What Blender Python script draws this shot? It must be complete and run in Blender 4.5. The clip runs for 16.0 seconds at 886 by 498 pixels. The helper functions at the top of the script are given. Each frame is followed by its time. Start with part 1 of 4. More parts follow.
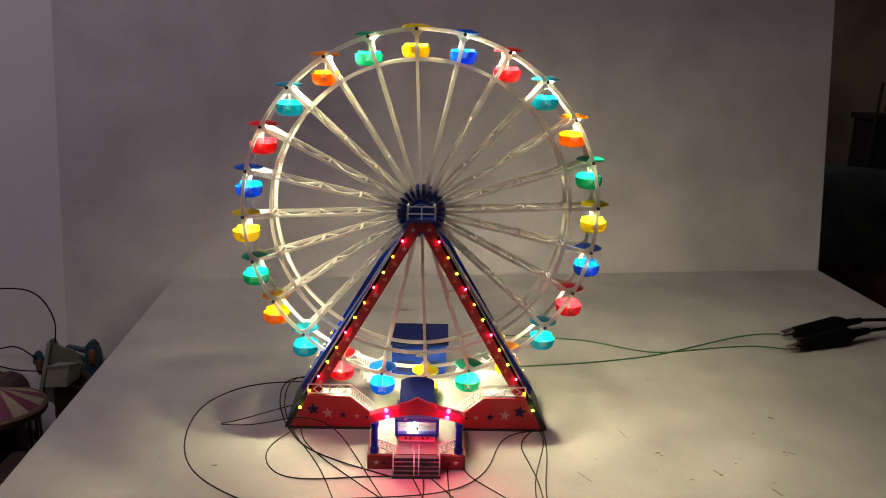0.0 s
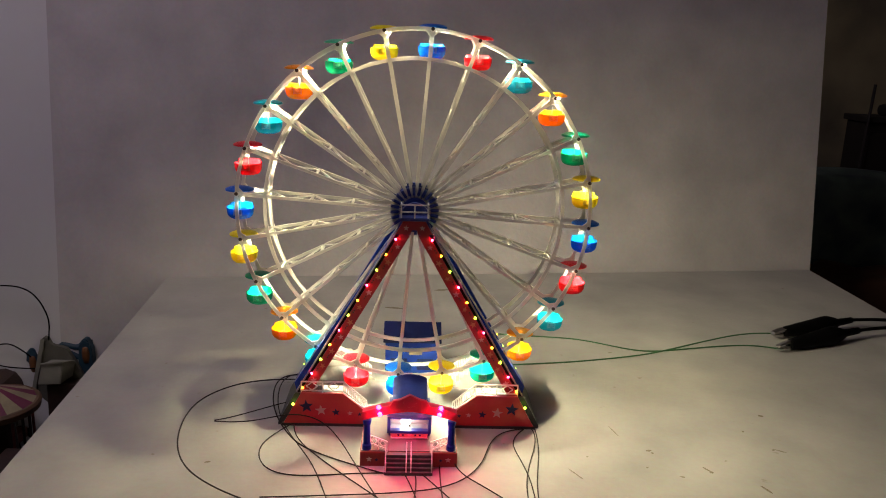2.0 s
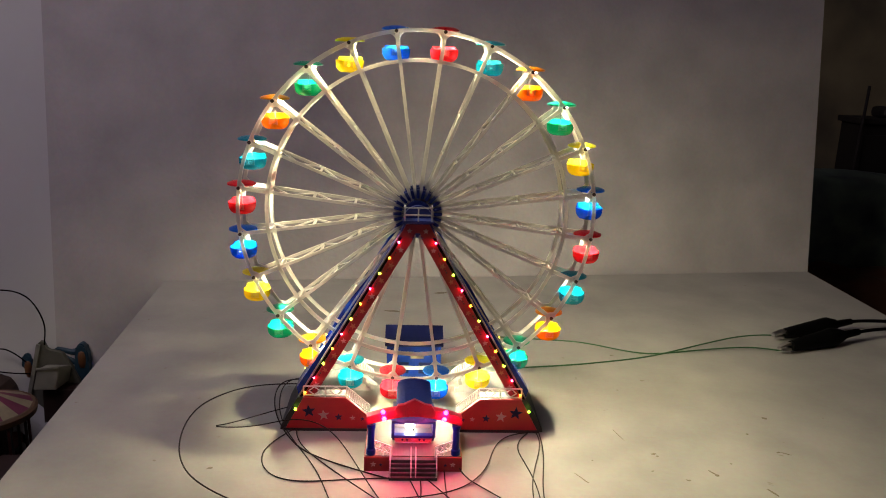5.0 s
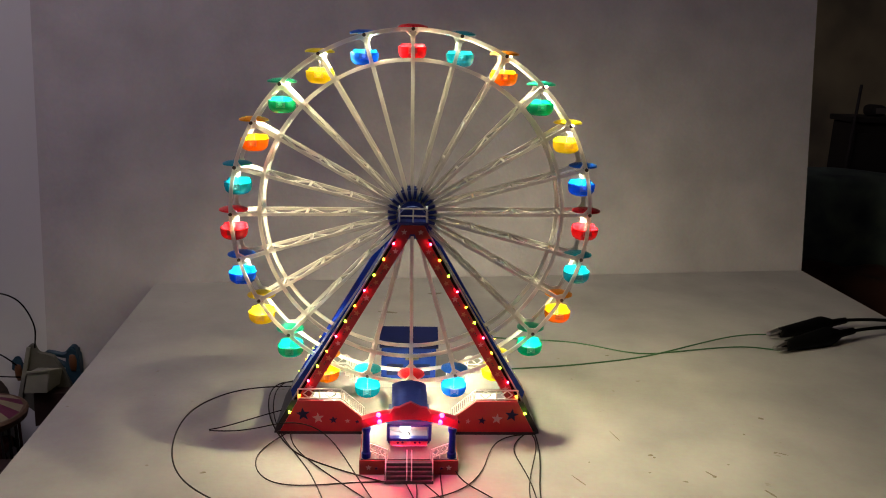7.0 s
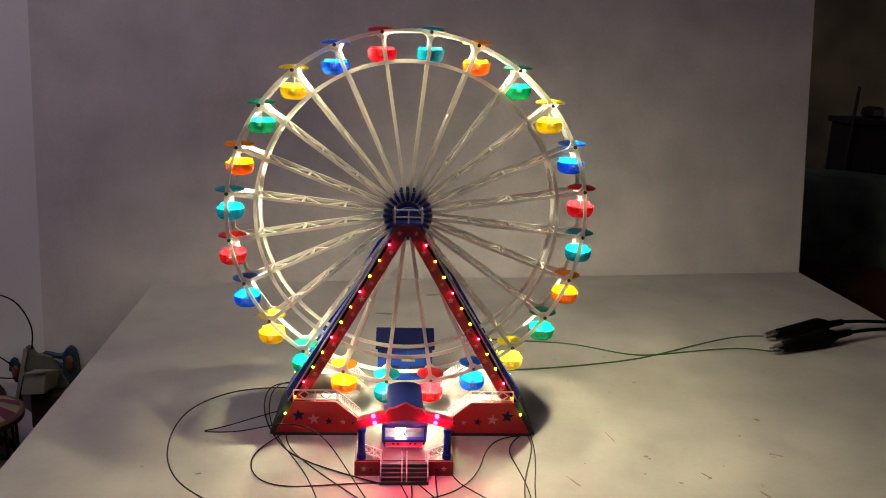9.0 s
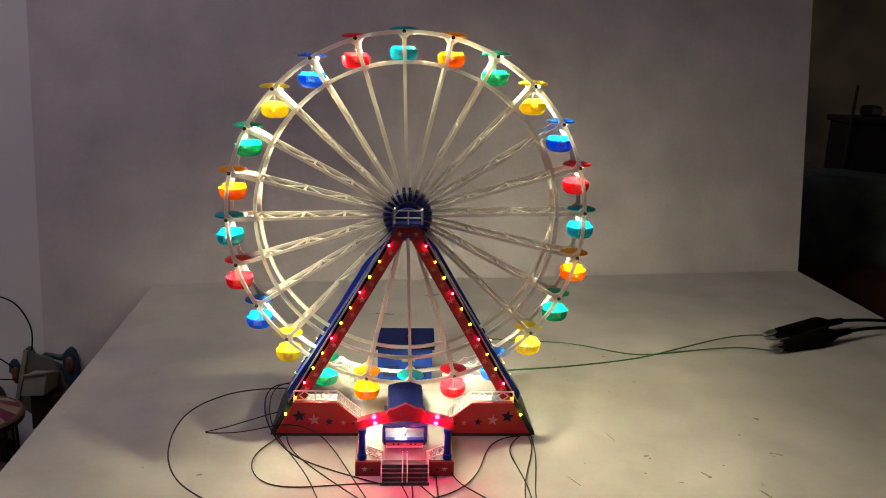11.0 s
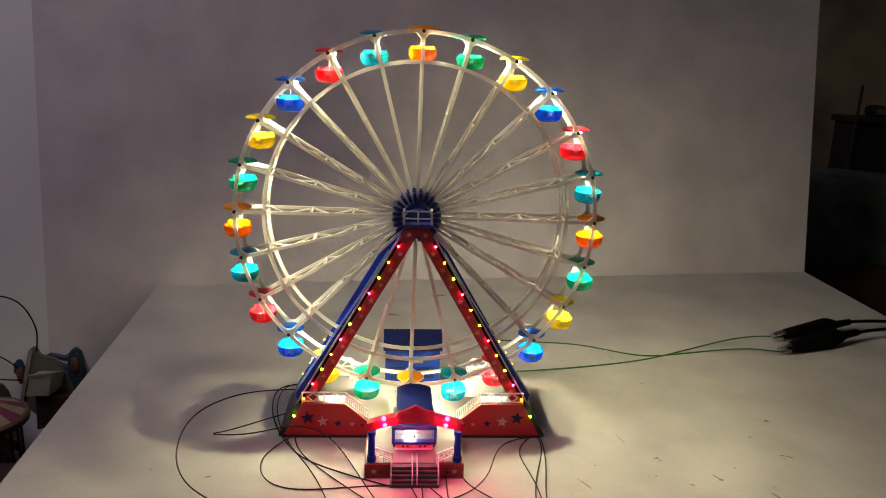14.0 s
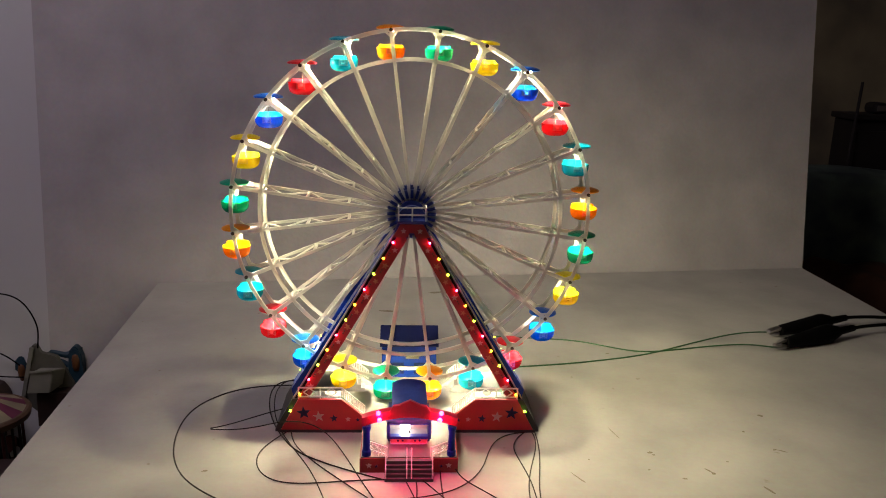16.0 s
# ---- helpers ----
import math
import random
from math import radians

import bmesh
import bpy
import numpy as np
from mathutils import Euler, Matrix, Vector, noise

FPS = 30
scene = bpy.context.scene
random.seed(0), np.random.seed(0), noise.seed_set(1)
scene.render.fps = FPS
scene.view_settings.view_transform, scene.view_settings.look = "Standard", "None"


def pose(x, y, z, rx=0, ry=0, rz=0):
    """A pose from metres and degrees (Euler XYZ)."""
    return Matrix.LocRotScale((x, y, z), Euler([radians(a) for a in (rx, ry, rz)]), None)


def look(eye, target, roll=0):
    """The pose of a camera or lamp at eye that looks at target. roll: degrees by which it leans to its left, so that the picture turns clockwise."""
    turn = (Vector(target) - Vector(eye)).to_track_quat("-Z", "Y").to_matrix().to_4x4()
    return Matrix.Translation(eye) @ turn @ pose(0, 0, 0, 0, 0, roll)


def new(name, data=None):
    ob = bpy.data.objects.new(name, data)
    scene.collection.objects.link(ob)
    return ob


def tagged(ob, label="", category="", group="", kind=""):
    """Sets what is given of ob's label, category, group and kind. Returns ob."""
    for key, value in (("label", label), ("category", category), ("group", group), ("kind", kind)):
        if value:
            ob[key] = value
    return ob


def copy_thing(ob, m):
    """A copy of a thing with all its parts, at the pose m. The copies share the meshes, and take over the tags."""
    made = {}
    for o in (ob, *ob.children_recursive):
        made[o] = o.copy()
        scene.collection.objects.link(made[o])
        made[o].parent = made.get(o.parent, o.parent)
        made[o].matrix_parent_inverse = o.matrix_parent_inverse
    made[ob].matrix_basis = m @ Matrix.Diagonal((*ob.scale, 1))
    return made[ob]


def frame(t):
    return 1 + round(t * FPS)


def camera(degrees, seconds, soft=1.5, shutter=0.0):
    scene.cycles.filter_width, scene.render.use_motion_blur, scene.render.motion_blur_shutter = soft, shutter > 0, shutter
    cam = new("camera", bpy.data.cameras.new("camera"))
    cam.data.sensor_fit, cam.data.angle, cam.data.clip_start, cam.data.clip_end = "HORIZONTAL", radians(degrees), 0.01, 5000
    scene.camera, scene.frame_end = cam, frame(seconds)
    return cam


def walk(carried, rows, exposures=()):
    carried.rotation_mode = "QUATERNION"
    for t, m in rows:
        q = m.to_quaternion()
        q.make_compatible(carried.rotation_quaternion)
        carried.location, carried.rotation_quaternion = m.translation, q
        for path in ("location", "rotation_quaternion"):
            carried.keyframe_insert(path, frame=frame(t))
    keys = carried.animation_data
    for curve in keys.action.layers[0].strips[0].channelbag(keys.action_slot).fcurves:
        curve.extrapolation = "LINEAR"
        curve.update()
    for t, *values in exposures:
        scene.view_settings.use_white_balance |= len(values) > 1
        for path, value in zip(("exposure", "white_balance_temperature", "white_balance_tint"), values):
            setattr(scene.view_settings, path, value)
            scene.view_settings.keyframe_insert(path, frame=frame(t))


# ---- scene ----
cam = camera(58.42, 16.0, soft=1.0)
walk(cam, [
    (0, look((-0.0052, -0.7876, 0.3917), (0.0296, 0.1799, 0.1412), 1.77)),
    (0.5, look((-0.0069, -0.7895, 0.3910), (0.0300, 0.1779, 0.1406), 1.95)),
    (1, look((-0.0085, -0.7904, 0.3913), (0.0303, 0.1773, 0.1422), 2.02)),
    (1.5, look((-0.0070, -0.7906, 0.3899), (0.0334, 0.1770, 0.1408), 2.08)),
    (2, look((-0.0033, -0.7920, 0.3912), (0.0377, 0.1753, 0.1407), 2.07)),
    (2.5, look((-0.0022, -0.7916, 0.3901), (0.0409, 0.1762, 0.1420), 1.87)),
    (3, look((-0.0048, -0.7902, 0.3913), (0.0410, 0.1776, 0.1437), 1.82)),
    (3.5, look((-0.0088, -0.7893, 0.3927), (0.0381, 0.1786, 0.1458), 1.91)),
    (4, look((-0.0109, -0.7877, 0.3919), (0.0389, 0.1800, 0.1449), 2.03)),
    (6.5, look((-0.0177, -0.7829, 0.3898), (0.0360, 0.1844, 0.1419), 1.95)),
    (7, look((-0.0167, -0.7795, 0.3903), (0.0438, 0.1873, 0.1423), 1.94)),
    (7.5, look((-0.0154, -0.7776, 0.3906), (0.0453, 0.1889, 0.1411), 1.96)),
    (8, look((-0.0171, -0.7786, 0.3899), (0.0433, 0.1886, 0.1429), 2.04)),
    (8.5, look((-0.0177, -0.7799, 0.3887), (0.0425, 0.1875, 0.1427), 2.04)),
    (9, look((-0.0125, -0.7804, 0.3899), (0.0482, 0.1870, 0.1442), 1.97)),
    (11.5, look((-0.0141, -0.7811, 0.3911), (0.0472, 0.1860, 0.1446), 1.77)),
    (12, look((-0.0159, -0.7810, 0.3907), (0.0407, 0.1864, 0.1440), 1.83)),
    (12.5, look((-0.0174, -0.7819, 0.3893), (0.0381, 0.1860, 0.1440), 1.88)),
    (13, look((-0.0182, -0.7811, 0.3897), (0.0372, 0.1867, 0.1440), 1.84)),
    (13.5, look((-0.0209, -0.7766, 0.3904), (0.0370, 0.1910, 0.1448), 1.84)),
    (14, look((-0.0219, -0.7760, 0.3911), (0.0393, 0.1911, 0.1442), 1.85)),
    (14.5, look((-0.0177, -0.7808, 0.3920), (0.0480, 0.1858, 0.1445), 1.70)),
    (15, look((-0.0139, -0.7854, 0.3936), (0.0489, 0.1811, 0.1445), 1.64)),
    (15.5, look((-0.0119, -0.7854, 0.3935), (0.0463, 0.1815, 0.1449), 1.61)),
    (16, look((-0.0133, -0.7831, 0.3907), (0.0436, 0.1838, 0.1418), 1.66)),
])

# ---- light ----
world = bpy.data.worlds.new("world")
scene.world = world
world.use_nodes = True
world.node_tree.nodes["Background"].inputs["Color"].default_value = (0.80, 0.76, 0.86, 1)
world.node_tree.nodes["Background"].inputs["Strength"].default_value = 0.02

LED_POWER = 16600.0       # glow of each gondola's bulb
ROOM_POWER = 15.0       # dim lamp, assumed, out of view near the ceiling at the left
scene.view_settings.exposure = 0.0

room = new("room_lamp", bpy.data.lights.new("room_lamp", "AREA"))
room.data.energy, room.data.size, room.data.color = ROOM_POWER, 1.0, (1.0, 0.865, 0.985)
room.matrix_world = look((-0.95, -0.20, 1.74), (-0.50, 0.65, 0.40))


# ---- materials ----
def mat(name, color, rough=0.5, metal=0.0, vary=0.12, scale=40.0, bump=0.0, fine=400.0, trans=0.0, emit=None, power=0.0, coat=0.0, second=None, spots=0.0):
    """Procedural material: two scales of noise over the base colour, fine relief, optional see-through glow of thin plastic."""
    m = bpy.data.materials.new(name)
    m.use_nodes = True
    nt = m.node_tree
    b = nt.nodes["Principled BSDF"]
    out = nt.nodes["Material Output"]
    b.inputs["Roughness"].default_value, b.inputs["Metallic"].default_value = rough, metal
    b.inputs["Coat Weight"].default_value = coat
    if emit:
        b.inputs["Base Color"].default_value = (*color, 1)
        b.inputs["Emission Color"].default_value = (*emit, 1)
        b.inputs["Emission Strength"].default_value = power
        return m
    co = nt.nodes.new("ShaderNodeTexCoord")
    big, small = nt.nodes.new("ShaderNodeTexNoise"), nt.nodes.new("ShaderNodeTexNoise")
    big.inputs["Scale"].default_value, small.inputs["Scale"].default_value = scale, fine
    big.inputs["Detail"].default_value, small.inputs["Detail"].default_value = 5, 3
    for n in (big, small):
        nt.links.new(co.outputs["Object"], n.inputs["Vector"])
    mix = nt.nodes.new("ShaderNodeMix")
    mix.data_type, mix.blend_type = "RGBA", "MIX"
    dark = second or tuple(c * (1 - 2.2 * vary) for c in color)
    mix.inputs["A"].default_value, mix.inputs["B"].default_value = (*color, 1), (*dark, 1)
    ramp = nt.nodes.new("ShaderNodeMapRange")
    ramp.inputs["From Min"].default_value, ramp.inputs["From Max"].default_value = 0.35, 0.75
    ramp.inputs["To Max"].default_value = 1.0 if second else 0.6
    nt.links.new(big.outputs["Fac"], ramp.inputs["Value"])
    nt.links.new(ramp.outputs["Result"], mix.inputs["Factor"])
    fin = nt.nodes.new("ShaderNodeMix")
    fin.data_type, fin.blend_type = "RGBA", "MULTIPLY"
    fin.inputs["Factor"].default_value = vary
    nt.links.new(mix.outputs["Result"], fin.inputs["A"])
    nt.links.new(small.outputs["Color"], fin.inputs["B"])
    col = fin.outputs["Result"]
    if spots:
        v = nt.nodes.new("ShaderNodeTexNoise")
        v.inputs["Scale"].default_value, v.inputs["Detail"].default_value = spots, 2
        nt.links.new(co.outputs["Object"], v.inputs["Vector"])
        r2 = nt.nodes.new("ShaderNodeMapRange")
        r2.inputs["From Min"].default_value, r2.inputs["From Max"].default_value = 0.735, 0.78
        r2.inputs["To Max"].default_value = 0.6
        nt.links.new(v.outputs["Fac"], r2.inputs["Value"])
        st = nt.nodes.new("ShaderNodeMix")
        st.data_type = "RGBA"
        st.inputs["B"].default_value = (0.20, 0.15, 0.10, 1)
        nt.links.new(r2.outputs["Result"], st.inputs["Factor"])
        nt.links.new(col, st.inputs["A"])
        col = st.outputs["Result"]
    nt.links.new(col, b.inputs["Base Color"])
    rr = nt.nodes.new("ShaderNodeMapRange")
    rr.inputs["To Min"].default_value, rr.inputs["To Max"].default_value = max(0.05, rough - 0.1), min(1, rough + 0.1)
    nt.links.new(small.outputs["Fac"], rr.inputs["Value"])
    nt.links.new(rr.outputs["Result"], b.inputs["Roughness"])
    if bump:
        bp = nt.nodes.new("ShaderNodeBump")
        bp.inputs["Strength"].default_value, bp.inputs["Distance"].default_value = bump, 0.001
        nt.links.new(small.outputs["Fac"], bp.inputs["Height"])
        nt.links.new(bp.outputs["Normal"], b.inputs["Normal"])
    if trans:
        t = nt.nodes.new("ShaderNodeBsdfTranslucent")
        nt.links.new(col, t.inputs["Color"])
        ms = nt.nodes.new("ShaderNodeMixShader")
        ms.inputs["Fac"].default_value = trans
        nt.links.new(b.outputs["BSDF"], ms.inputs[1])
        nt.links.new(t.outputs["BSDF"], ms.inputs[2])
        nt.links.new(ms.outputs["Shader"], out.inputs["Surface"])
    return m


TABLE = mat("table_white", (0.440, 0.420, 0.390), 0.62, vary=0.18, scale=11, bump=0.16, fine=190, spots=58)
SCUFF = mat("scuff_brown", (0.30, 0.255, 0.185), 0.85, vary=0.35, scale=400)
BOARD = mat("board_white", (0.520, 0.484, 0.505), 0.8, vary=0.20, scale=9, bump=0.35, fine=150)
WALL = mat("wall_paint", (0.565, 0.555, 0.580), 0.85, vary=0.06, scale=3, bump=0.15, fine=90)
FLOOR = mat("floor_dark", (0.16, 0.06, 0.035), 0.6, vary=0.3, scale=8)
SHELF = mat("shelf_dark", (0.10, 0.075, 0.06), 0.7, vary=0.3, scale=20)
# gloom of the room beyond the board, put into the wall colour as dark patches
GLOOM = mat("gloom_wall", (0.44, 0.37, 0.21), 0.9, vary=0.3, scale=3.2, second=(0.12, 0.10, 0.07))
WHITE = mat("cream_plastic", (0.92, 0.89, 0.83), 0.38, vary=0.05, scale=60, trans=0.62)
RAILW = mat("white_railing", (0.72, 0.71, 0.69), 0.4, vary=0.05, scale=80, trans=0.15)
RAILT = mat("clear_white_railing", (0.86, 0.85, 0.83), 0.4, vary=0.05, scale=80, trans=0.55)
PLINTH = mat("dark_red_print", (0.27, 0.016, 0.026), 0.5, vary=0.22, scale=60, second=(0.30, 0.05, 0.025))
PORCH = mat("porch_floor", (0.115, 0.105, 0.105), 0.5, vary=0.12, scale=60, bump=0.1, fine=700)
DECK = mat("deck_white", (0.26, 0.252, 0.245), 0.5, vary=0.10, scale=60, bump=0.1, fine=700)
NAVY = mat("navy_plastic", (0.012, 0.028, 0.20), 0.4, vary=0.15, scale=70)
BLUE = mat("blue_plastic", (0.008, 0.034, 0.27), 0.38, vary=0.15, scale=70)
LEGBLUE = mat("leg_blue_plastic", (0.001, 0.018, 0.22), 0.45, vary=0.15, scale=70)
LEGGLOSS = mat("glossy_blue_plastic", (0.002, 0.030, 0.33), 0.22, vary=0.15, scale=70)
RED = mat("red_print", (0.46, 0.013, 0.035), 0.42, vary=0.22, scale=28, second=(0.44, 0.052, 0.028))
LEGRED = mat("dark_red_leg_print", (0.30, 0.010, 0.030), 0.45, vary=0.22, scale=40, second=(0.33, 0.040, 0.022))
ARCHRED = mat("red_arch", (0.50, 0.003, 0.055), 0.34, vary=0.1, scale=80, trans=0.25)
STEPG = mat("grey_step_plastic", (0.050, 0.052, 0.056), 0.5, vary=0.2, scale=90)
GREY = mat("dark_grey_plastic", (0.030, 0.031, 0.033), 0.5, vary=0.25, scale=60)
LEADB = mat("lead_brown_black", (0.022, 0.015, 0.011), 0.45, vary=0.2, scale=90)
BLACK = mat("black_rubber", (0.004, 0.004, 0.004), 0.62, vary=0.2, scale=90)
BOLT = mat("bolt_brown", (0.050, 0.026, 0.018), 0.45, vary=0.2, scale=200)
STARW = mat("star_white", (0.52, 0.37, 0.34), 0.7, vary=0.1, scale=200)
STARB = mat("star_blue", (0.010, 0.012, 0.06), 0.85, vary=0.1, scale=200)
STARY = mat("star_ochre", (0.46, 0.17, 0.09), 0.5, vary=0.1, scale=200)
GREEN_W = mat("green_wire", (0.030, 0.115, 0.036), 0.4, vary=0.2, scale=90)
TRIM = mat("grey_trim", (0.22, 0.23, 0.28), 0.35, vary=0.15, scale=120)
HANGER = mat("hanger_grey", (0.14, 0.13, 0.12), 0.5, vary=0.1, scale=200)
OLIVE = mat("olive_sign", (0.22, 0.19, 0.09), 0.6, vary=0.2, scale=200)
AWN = mat("awning_blue", (0.05, 0.20, 0.46), 0.4, vary=0.12, scale=120, trans=0.5)
COUNTER = mat("counter_orange_red", (0.50, 0.29, 0.19), 0.45, vary=0.2, scale=150)
ROOFN = mat("barrel_roof_blue", (0.010, 0.026, 0.19), 0.7, vary=0.12, scale=100)
BOOTHB = mat("booth_blue", (0.003, 0.026, 0.21), 0.45, vary=0.15, scale=70)
BOOTHN = mat("booth_navy", (0.005, 0.008, 0.055), 0.5, vary=0.15, scale=70)
for dull in (BLACK, LEADB, LEGBLUE, BOOTHB, BOOTHN, ROOFN):
    dull.node_tree.nodes["Principled BSDF"].inputs["Specular IOR Level"].default_value = 0.04 if dull is BLACK else 0.15
STEEL = mat("steel", (0.55, 0.53, 0.50), 0.32, metal=1.0, vary=0.15, scale=200)
BULB = mat("warm_bulb", (0.9, 0.85, 0.7), 0.4, emit=(1.0, 0.90, 0.56), power=LED_POWER)
LAMPW = mat("kiosk_lamp", (0.9, 0.9, 0.9), 0.4, emit=(1.0, 0.93, 0.86), power=40.0)
PINK = mat("pink_bulb", (0.9, 0.3, 0.6), 0.4, emit=(1.0, 0.06, 0.85), power=7.0)
LEDS = [mat("led_red", (0.8, 0.1, 0.1), 0.4, emit=(1.0, 0.020, 0.08), power=95.0),
        mat("led_amber", (0.8, 0.5, 0.1), 0.4, emit=(1.0, 0.34, 0.015), power=17.0),
        mat("led_lime", (0.5, 0.8, 0.1), 0.4, emit=(0.48, 1.0, 0.04), power=9.0)]
COLORS = [("yellow", (0.95, 0.78, 0.01)), ("blue", (0.0, 0.125, 0.66)), ("red", (0.80, 0.015, 0.03)),
          ("teal", (0.0, 0.31, 0.43)), ("orange", (0.94, 0.33, 0.0)), ("green", (0.0, 0.34, 0.19))]
GOND = [mat(n + "_clear_plastic", c, 0.22, vary=0.06, scale=90, trans=0.36) for n, c in COLORS]
# ladder steps: basket colours mixed towards white, so the lit look is in the colour
STEPM = [mat(n + "_lit_tint_step", tuple(0.16 + 0.80 * v for v in c), 0.3, vary=0.05, scale=90, trans=0.75) for n, c in COLORS]
ROOFM = [mat(n + "_roof_plastic", c, 0.3, vary=0.08, scale=90, trans=0.18) for n, c in COLORS]


# ---- building blocks ----
def part(name, bm, material, parent=None, label="", smooth=False):
    me = bpy.data.meshes.new(name)
    bmesh.ops.recalc_face_normals(bm, faces=bm.faces)
    bm.to_mesh(me)
    bm.free()
    me.materials.append(material)
    if smooth:
        for p in me.polygons:
            p.use_smooth = True
    ob = new(name, me)
    if parent:
        ob.parent = parent
    if label:
        ob["label"] = label
    return ob


def thing(name, label, category, group="", at=(0, 0, 0), kind=""):
    ob = new(name)
    ob.empty_display_size = 0.01
    ob.location = at
    return tagged(ob, label, category, group, kind)


def box(bm, c, s, bevel=0.0, m=None):
    r = bmesh.ops.create_cube(bm, size=1.0, matrix=(m or Matrix()) @ Matrix.Translation(c) @ Matrix.Diagonal((*s, 1)))
    if bevel:
        es = list({e for v in r["verts"] for e in v.link_edges})
        bmesh.ops.bevel(bm, geom=es, offset=bevel, segments=2, affect="EDGES", profile=0.5)
    return bm


def bar(bm, p, q, w, h, up=(0, 1, 0)):
    """A rectangular bar from p to q; h along up, w across."""
    p, q = Vector(p), Vector(q)
    d = q - p
    z = d.normalized()
    x = Vector(up).cross(z)
    x.normalize()
    y = z.cross(x)
    m = Matrix((x, y, z)).transposed().to_4x4()
    m.translation = (p + q) / 2
    bmesh.ops.create_cube(bm, size=1.0, matrix=m @ Matrix.Diagonal((w, h, d.length, 1)))
    return bm


def rod(bm, p, q, r, seg=10, r2=None):
    p, q = Vector(p), Vector(q)
    d = q - p
    m = d.to_track_quat("Z", "Y").to_matrix().to_4x4()
    m.translation = (p + q) / 2
    bmesh.ops.create_cone(bm, segments=seg, radius1=r, radius2=r if r2 is None else r2, depth=d.length, cap_ends=True, matrix=m)
    return bm


def prism(bm, pts, y0, y1):
    """An outline in x and z, drawn out along y."""
    a = [bm.verts.new((x, y0, z)) for x, z in pts]
    b = [bm.verts.new((x, y1, z)) for x, z in pts]
    bm.faces.new(a)
    bm.faces.new(b[::-1])
    for i in range(len(pts)):
        j = (i + 1) % len(pts)
        bm.faces.new((a[j], a[i], b[i], b[j]))
    return bm


def ring(bm, r0, r1, y0, y1, seg=144, a0=0.0, a1=2 * math.pi):
    full = abs(a1 - a0 - 2 * math.pi) < 1e-6
    n = seg if full else seg + 1
    loops = []
    for i in range(n):
        a = a0 + (a1 - a0) * i / seg
        s, c = math.sin(a), math.cos(a)
        loops.append([bm.verts.new((r * s, y, r * c)) for r, y in ((r0, y0), (r1, y0), (r1, y1), (r0, y1))])
    for i in range(seg):
        u, v = loops[i], loops[(i + 1) % n]
        for k in range(4):
            bm.faces.new((u[k], u[(k + 1) % 4], v[(k + 1) % 4], v[k]))
    if not full:
        bm.faces.new(loops[0])
        bm.faces.new(loops[-1][::-1])
    return bm


def lathe(bm, prof, seg=24, top=None):
    """Profile of (radius, z) turned about z; top(angle) may lift ring points that carry a third value."""
    rows = []
    for p in prof:
        row = []
        for i in range(seg):
            a = 2 * math.pi * i / seg
            z = p[1] + (top(a) * p[2] if top and len(p) > 2 else 0)
            row.append(bm.verts.new((p[0] * math.cos(a), p[0] * math.sin(a), z)))
        rows.append(row)
    for r in range(len(rows) - 1):
        for i in range(seg):
            j = (i + 1) % seg
            bm.faces.new((rows[r][i], rows[r][j], rows[r + 1][j], rows[r + 1][i]))
    for row in (rows[0], rows[-1]):
        if len(set(v.co.to_tuple(6) for v in row)) > 2:
            bm.faces.new(row)
    return bm


def star(bm, x, z, r, y0, y1, turn=0.0):
    pts = []
    for i in range(10):
        a = math.pi * i / 5 + turn
        k = r if i % 2 == 0 else r * 0.42
        pts.append((x + k * math.sin(a), z + k * math.cos(a)))
    return prism(bm, pts, y0, y1)


def cable(name, pts, r, material, label, category="cable", group="", lift=0.0):
    cu = bpy.data.curves.new(name, "CURVE")
    cu.dimensions, cu.bevel_depth, cu.bevel_resolution, cu.resolution_u = "3D", r, 2, 10
    sp = cu.splines.new("NURBS")
    sp.points.add(len(pts) - 1)
    for i, p in enumerate(pts):
        z = p[2] if len(p) > 2 else r + lift
        sp.points[i].co = (p[0], p[1], z, 1)
    sp.use_endpoint_u, sp.order_u = True, 4
    cu.materials.append(material)
    ob = new(name, cu)
    dep = bpy.context.evaluated_depsgraph_get()
    me = bpy.data.meshes.new_from_object(ob.evaluated_get(dep))
    bpy.data.objects.remove(ob)
    ob = new(name, me)
    for p in me.polygons:
        p.use_smooth = True
    return tagged(ob, label, category, group)


HUB_Z, MID, R_OUT, R_IN = 0.2252, 0.015, 0.180, 0.1515
HALF = 0.015


